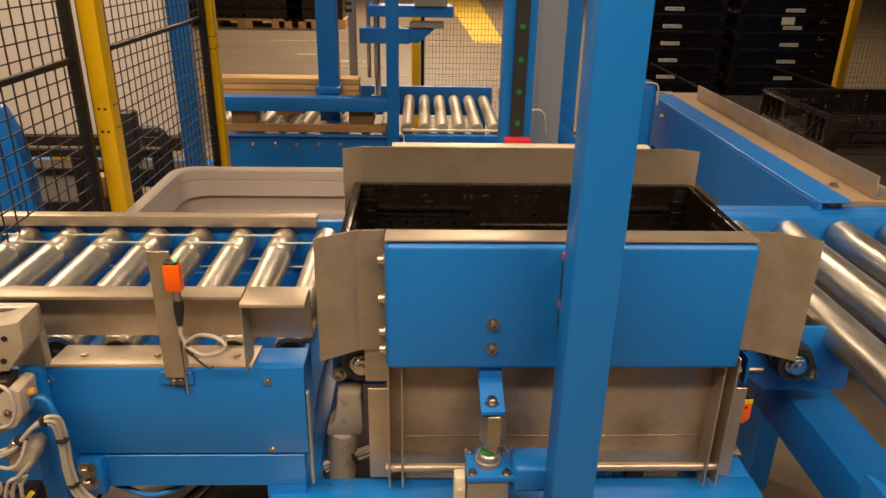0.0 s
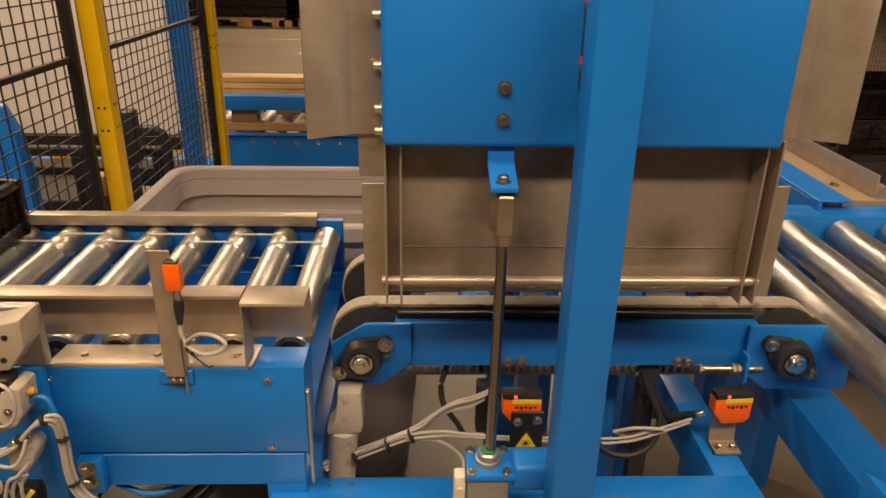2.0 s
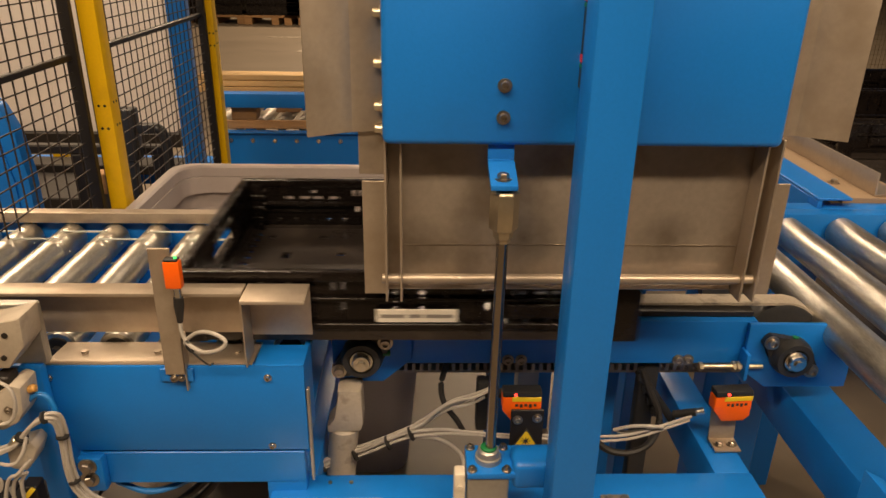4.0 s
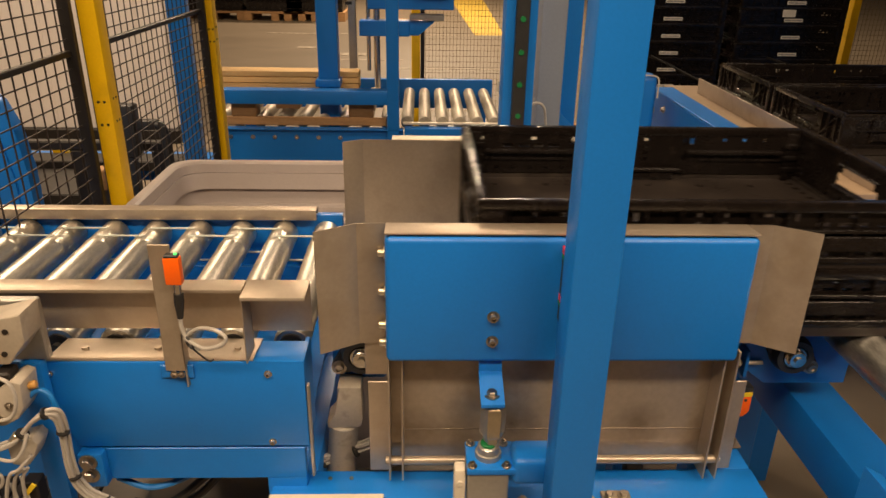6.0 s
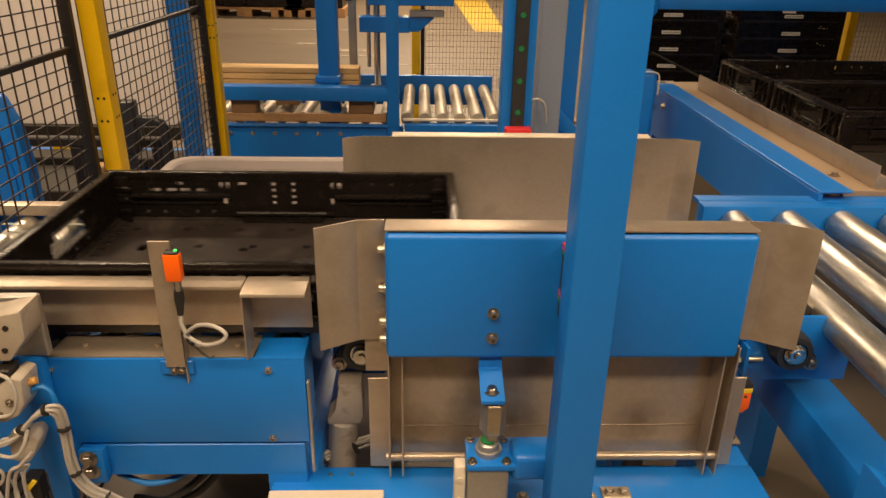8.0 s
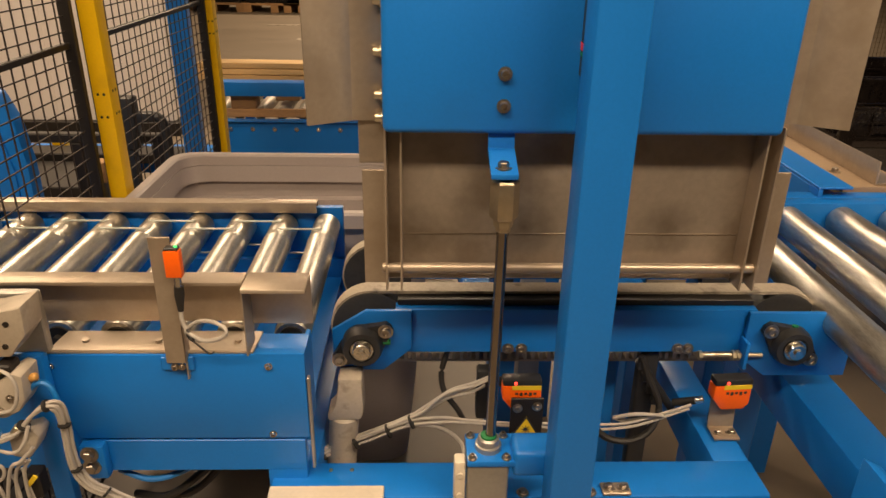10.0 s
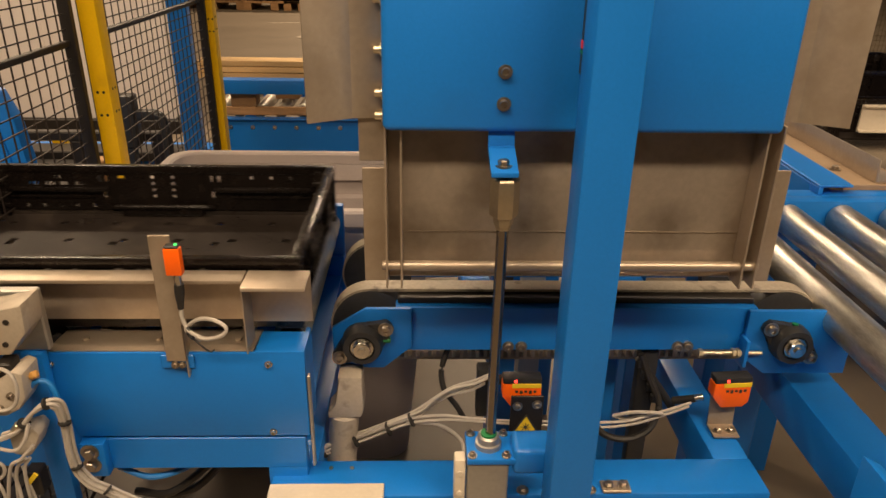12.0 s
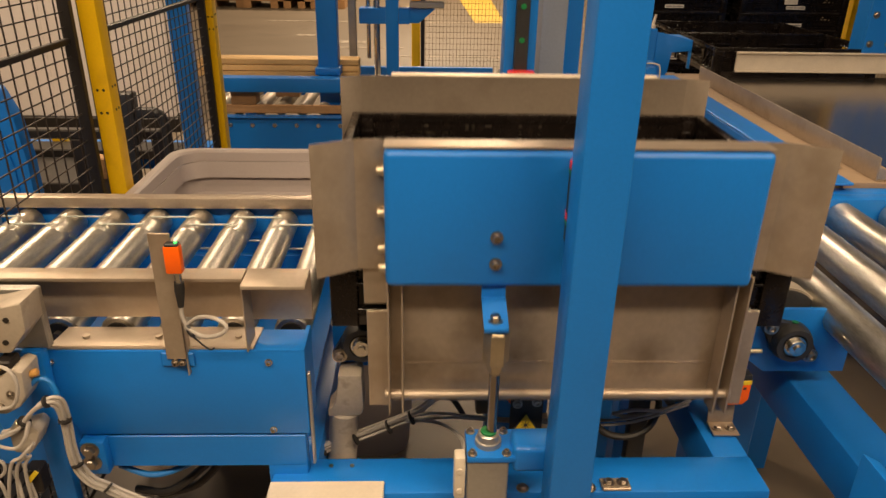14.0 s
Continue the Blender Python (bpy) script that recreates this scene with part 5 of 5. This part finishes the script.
bf = part("brass_fitting", bm, material("brass", (0.55, 0.30, 0.05), 0.3, 1, 0.1, 20, 200, 0), air, "brass push fitting")
bf.location = (-0.690, -0.105, 0.812)
again(bf, pose(-0.686, -0.105, 0.800))
bm = B()
cyl(bm, (-0.647, -0.10, 0.790), (-0.637, -0.10, 0.794), 0.0050, 14, 0.002)
part("knob", bm, material("tan_knob", (0.5, 0.27, 0.07), 0.5), air, "tan plastic knob")
bm = B()
box(bm, -0.010, 0.010, -0.0015, 0.0015, -0.003, 0.003, 0.0004, 1)
yt = part("yellow_tag", bm, YTAPE, air, "yellow label tag")
yt.matrix_basis = Matrix.Translation((-0.676, -0.121, 0.806)) @ pose(0, 0, 0, 0, -38, 0)
again(yt, Matrix.Translation((-0.668, -0.115, 0.645)) @ pose(0, 0, 0, 0, -50, 0))
for q in ((-0.678, -0.660, -0.112, -0.088, 0.795, 0.815), (-0.682, -0.662, -0.110, -0.088, 0.612, 0.650)):
    bm = B()
    box(bm, *q, 0.002, 1)
    part("plug_socket", bm, BLACKPAINT, air, "black plug")
screws("screw", [(x, -0.118, z) for x, z in ((-0.664, 0.774), (-0.680, 0.756), (-0.690, 0.768))], (0, -1, 0), air, 0.0035, 0.004)
rh = random.Random(7)
for k in range(5):
    o = Vector((0.0040 * (k % 3 - 1) - 0.005, -0.004 * (k // 3), 0.0040 * (k % 3 - 1)))
    bm = B()
    sweep(bm, [Vector(q) + o for q in ((-0.72, -0.12, 0.712), (-0.685, -0.12, 0.716), (-0.664, -0.12, 0.724), (-0.653, -0.118, 0.732), (-0.643, -0.118, 0.745), (-0.631, -0.118, 0.757), (-0.618, -0.115, 0.763), (-0.609, -0.11, 0.756), (-0.609, -0.105, 0.734), (-0.612, -0.10, 0.709), (-0.615, -0.097, 0.674), (-0.614, -0.093, 0.642), (-0.603, -0.090, 0.617), (-0.588, -0.085, 0.601), (-0.564, -0.08, 0.579), (-0.53, -0.075, 0.555))], 0.0024)
    part("hose", bm, CABLE, air, "grey hose")
for pts in ([(-0.74, -0.12, 0.735), (-0.708, -0.13, 0.735), (-0.688, -0.13, 0.752), (-0.690, -0.13, 0.785), (-0.712, -0.125, 0.80)],
            [(-0.72, -0.12, 0.655), (-0.702, -0.128, 0.648), (-0.70, -0.125, 0.62), (-0.70, -0.12, 0.56)],
            [(-0.69, -0.115, 0.655), (-0.684, -0.12, 0.63), (-0.688, -0.12, 0.55)],
            [(-0.74, -0.125, 0.70), (-0.71, -0.13, 0.69), (-0.69, -0.128, 0.678), (-0.70, -0.125, 0.655), (-0.74, -0.12, 0.645)],
            [(-0.68, -0.108, 0.66), (-0.674, -0.11, 0.61), (-0.672, -0.11, 0.54)],
            [(-0.70, -0.12, 0.753), (-0.661, -0.127, 0.763), (-0.648, -0.128, 0.790), (-0.654, -0.126, 0.813), (-0.68, -0.12, 0.819)],
            [(-0.71, -0.12, 0.704), (-0.672, -0.130, 0.702), (-0.656, -0.130, 0.715), (-0.648, -0.124, 0.738)],
            [(-0.71, -0.12, 0.58), (-0.683, -0.128, 0.671), (-0.665, -0.130, 0.689), (-0.649, -0.124, 0.706)],
            [(-0.70, -0.11, 0.57), (-0.679, -0.124, 0.664), (-0.661, -0.126, 0.687)],
            [(-0.68, -0.11, 0.58), (-0.670, -0.122, 0.662), (-0.659, -0.122, 0.685)]):
    bm = B()
    sweep(bm, pts, 0.0023)
    part("hose", bm, CABLE, air, "grey hose")
bm = B()
sweep(bm, [(-0.708, -0.11, 0.725), (-0.694, -0.12, 0.735), (-0.690, -0.118, 0.715), (-0.705, -0.112, 0.705)], 0.005)
part("blue_hose", bm, BLUEHOSE, air, "blue air hose")
bm = B()
sweep(bm, [(-0.60, -0.03, 0.59), (-0.56, -0.03, 0.572), (-0.52, -0.025, 0.578), (-0.48, -0.02, 0.60)], 0.0045)
part("blue_hose", bm, BLUEHOSE, air, "blue air hose")
for q0, q1 in (((-0.652, -0.120, 0.734), (-0.650, -0.120, 0.737)), ((-0.621, -0.118, 0.7625), (-0.618, -0.118, 0.7635)), ((-0.6095, -0.107, 0.729), (-0.610, -0.107, 0.726)), ((-0.6145, -0.096, 0.650), (-0.614, -0.096, 0.647)), ((-0.588, -0.087, 0.602), (-0.586, -0.087, 0.600))):
    bm = B()
    q0, q1 = Vector(q0) - Vector((0.005, 0, 0)), Vector(q1) - Vector((0.005, 0, 0))
    lathe(bm, q0, q1, [(0, 0.0078), ((q1 - q0).length, 0.0078)], 14)
    part("cable_tie", bm, RUBBER, air, "black cable tie")
bm = B()
sweep(bm, [(-0.66, -0.10, 0.765), (-0.640, -0.098, 0.782), (-0.626, -0.098, 0.776), (-0.620, -0.100, 0.752), (-0.620, -0.098, 0.70)], 0.0035)
part("blue_hose", bm, BLUEHOSE, air, "blue air hose")
bm = B()
cyl(bm, (-0.671, -0.119, 0.722), (-0.662, -0.119, 0.734), 0.0055, 12, 0.001)
part("silencer", bm, NUT, air, "bronze silencer")
bm = B()
box(bm, -0.678, -0.648, -0.066, -0.047, 0.40, 0.80, 0.006, 2)
part("riser_tube", bm, BLUE, air, "blue riser tube")

low = thing("floor_cable", (0, 0, 0), "loose dark cables hanging under the infeed conveyor", "cables")
for k, pts in enumerate(([(-0.62, 0.02, 0.50), (-0.56, 0.0, 0.515), (-0.50, 0.01, 0.56), (-0.45, 0.02, 0.60)], [(-0.60, 0.05, 0.46), (-0.53, 0.03, 0.50), (-0.47, 0.03, 0.57), (-0.44, 0.03, 0.61)],
                         [(-0.50, 0.10, 0.50), (-0.42, 0.08, 0.54), (-0.38, 0.08, 0.60)])):
    bm = B()
    sweep(bm, pts, 0.006)
    part("cable", bm, RUBBER, low, "dark cable")

step = thing("front_shelf", (0, 0, 0), "pale flat cover strip on the front of the frame", "cover")
bm = B()
box(bm, -0.394, -0.237, -0.125, -0.066, 0.5855, 0.591, 0.0015, 1)
part("plate", bm, CREAM, step)


# ---------------------------------------------------------------- movement
def motions():
    rise = ((0.0, 0.0), (0.3, 0.01), (0.4, 0.051), (0.5, 0.097), (0.6, 0.145), (0.7, 0.191), (0.8, 0.237), (0.88, 0.279), (0.94, 0.289), (1.1, 0.289))
    drop = ((13.6, 0.289), (13.66, 0.287), (13.72, 0.268), (13.8, 0.207), (13.9, 0.132), (14.0, 0.092))
    frame_rows = list(rise) + [(3.2, 0.289), (4.55, 0.289), (4.62, 0.282), (4.7, 0.225), (4.8, 0.15), (4.9, 0.094), (5.0, 0.093), (5.1, 0.05), (5.2, 0.0)]
    frame_rows += [(8.2, 0.0), (9.28, 0.0)] + [(9.0 + t, z) for t, z in rise[1:]] + [(11.0, 0.289)] + list(drop)
    walk(lift, [(t, pose(0, 0, z)) for t, z in frame_rows])
    y = 0.2
    top = BELT_Z + CRATE_STEP
    # first crate: lifted, set down on the second, and sent out with it
    out = [(5.3, 0.0), (5.5, 0.005), (5.7, 0.06), (6.0, 0.19), (6.25, 0.375), (6.5, 0.572), (6.8, 0.748), (7.0, 0.858), (7.5, 1.10), (8.0, 1.36), (8.7, 1.70), (9.2, 1.8), (14.0, 1.8)]
    rows = [(t, pose(0, y, BELT_Z + z)) for t, z in rise] + [(3.2, pose(0, y, BELT_Z + 0.289)), (4.55, pose(0, y, BELT_Z + 0.289)), (4.62, pose(0, y, BELT_Z + 0.282)),
            (4.7, pose(0, y, BELT_Z + 0.225)), (4.8, pose(0, y, BELT_Z + 0.15)), (4.88, pose(0, y, top))]
    walk(crate_a, rows + [(t, pose(x, y, top)) for t, x in out])
    walk(crate_b, [(t, pose(x, y, BELT_Z)) for t, x in [(0.0, -2.15), (1.0, -1.68), (2.0, -1.205), (2.4, -1.008), (2.8, -0.808), (3.0, -0.705), (3.2, -0.615), (3.6, -0.42), (4.0, -0.20), (4.3, -0.03), (4.45, 0.0)] + out])
    walk(crate_c, [(t, pose(x, y, BELT_Z)) for t, x in ((0.0, -2.80), (3.2, -2.80), (3.5, -2.68), (5.5, -1.68), (6.5, -1.155), (7.0, -0.90), (7.5, -0.65), (8.0, -0.437), (8.2, -0.33), (8.5, -0.17), (8.75, -0.025), (8.9, 0.0), (9.28, 0.0))]
         + [(9.0 + t, pose(0, y, BELT_Z + z)) for t, z in rise[1:]] + [(11.0, pose(0, y, BELT_Z + 0.289))] + [(t, pose(0, y, BELT_Z + max(z, CRATE_STEP))) for t, z in drop])
    walk(crate_d, [(t, pose(x, y, BELT_Z)) for t, x in ((0.0, -3.45), (6.3, -3.45), (6.6, -3.34), (9.0, -2.15), (10.0, -1.65), (11.0, -1.145), (11.3, -1.0), (11.6, -0.842), (11.9, -0.697), (12.5, -0.413), (13.0, -0.136), (13.2, -0.035), (13.35, 0.0), (14.0, 0.0))])
    # crates on the push table
    near = ((0.0, 1.18), (0.4, 1.18), (1.2, 1.105), (3.0, 1.105), (11.7, 1.105), (12.2, 1.25), (12.8, 1.49), (13.6, 1.91), (14.0, 1.99))
    walk(crate_near, [(t, pose(1.18, v, 0.802)) for t, v in near])
    walk(crate_far, [(t, pose(x, v, 0.802)) for t, x, v in ((0.0, 1.95, 1.525), (0.5, 1.95, 1.525), (1.3, 1.18, 1.525), (11.7, 1.18, 1.525), (12.2, 1.18, 1.66), (12.8, 1.18, 1.90), (13.6, 1.18, 2.32), (14.0, 1.18, 2.40))])
    walk(pusher, [(t, pose(x, v, z)) for t, x, v, z in ((0.0, 0.95, 0.80, 1.6), (9.5, 0.95, 0.80, 1.6), (11.0, 0.95, 0.80, 0.95), (11.6, 0.95, 0.85, 0.826), (12.2, 0.95, 1.04, 0.826), (12.8, 0.95, 1.28, 0.826), (13.6, 0.95, 1.70, 0.826), (14.0, 0.95, 1.78, 0.826))])
    walk(hook, [(t, pose(0.70, 1.93, z)) for t, z in ((0.0, 1.75), (10.4, 1.75), (11.2, 1.2), (11.8, 0.775), (14.0, 0.775))])
    walk(bar, [(t, pose(0.66, 1.95, z)) for t, z in ((0.0, 1.7), (7.4, 1.7), (7.8, 1.11), (8.2, 1.035), (8.7, 0.95), (9.2, 0.95), (10.2, 1.7), (14.0, 1.7))])


motions()
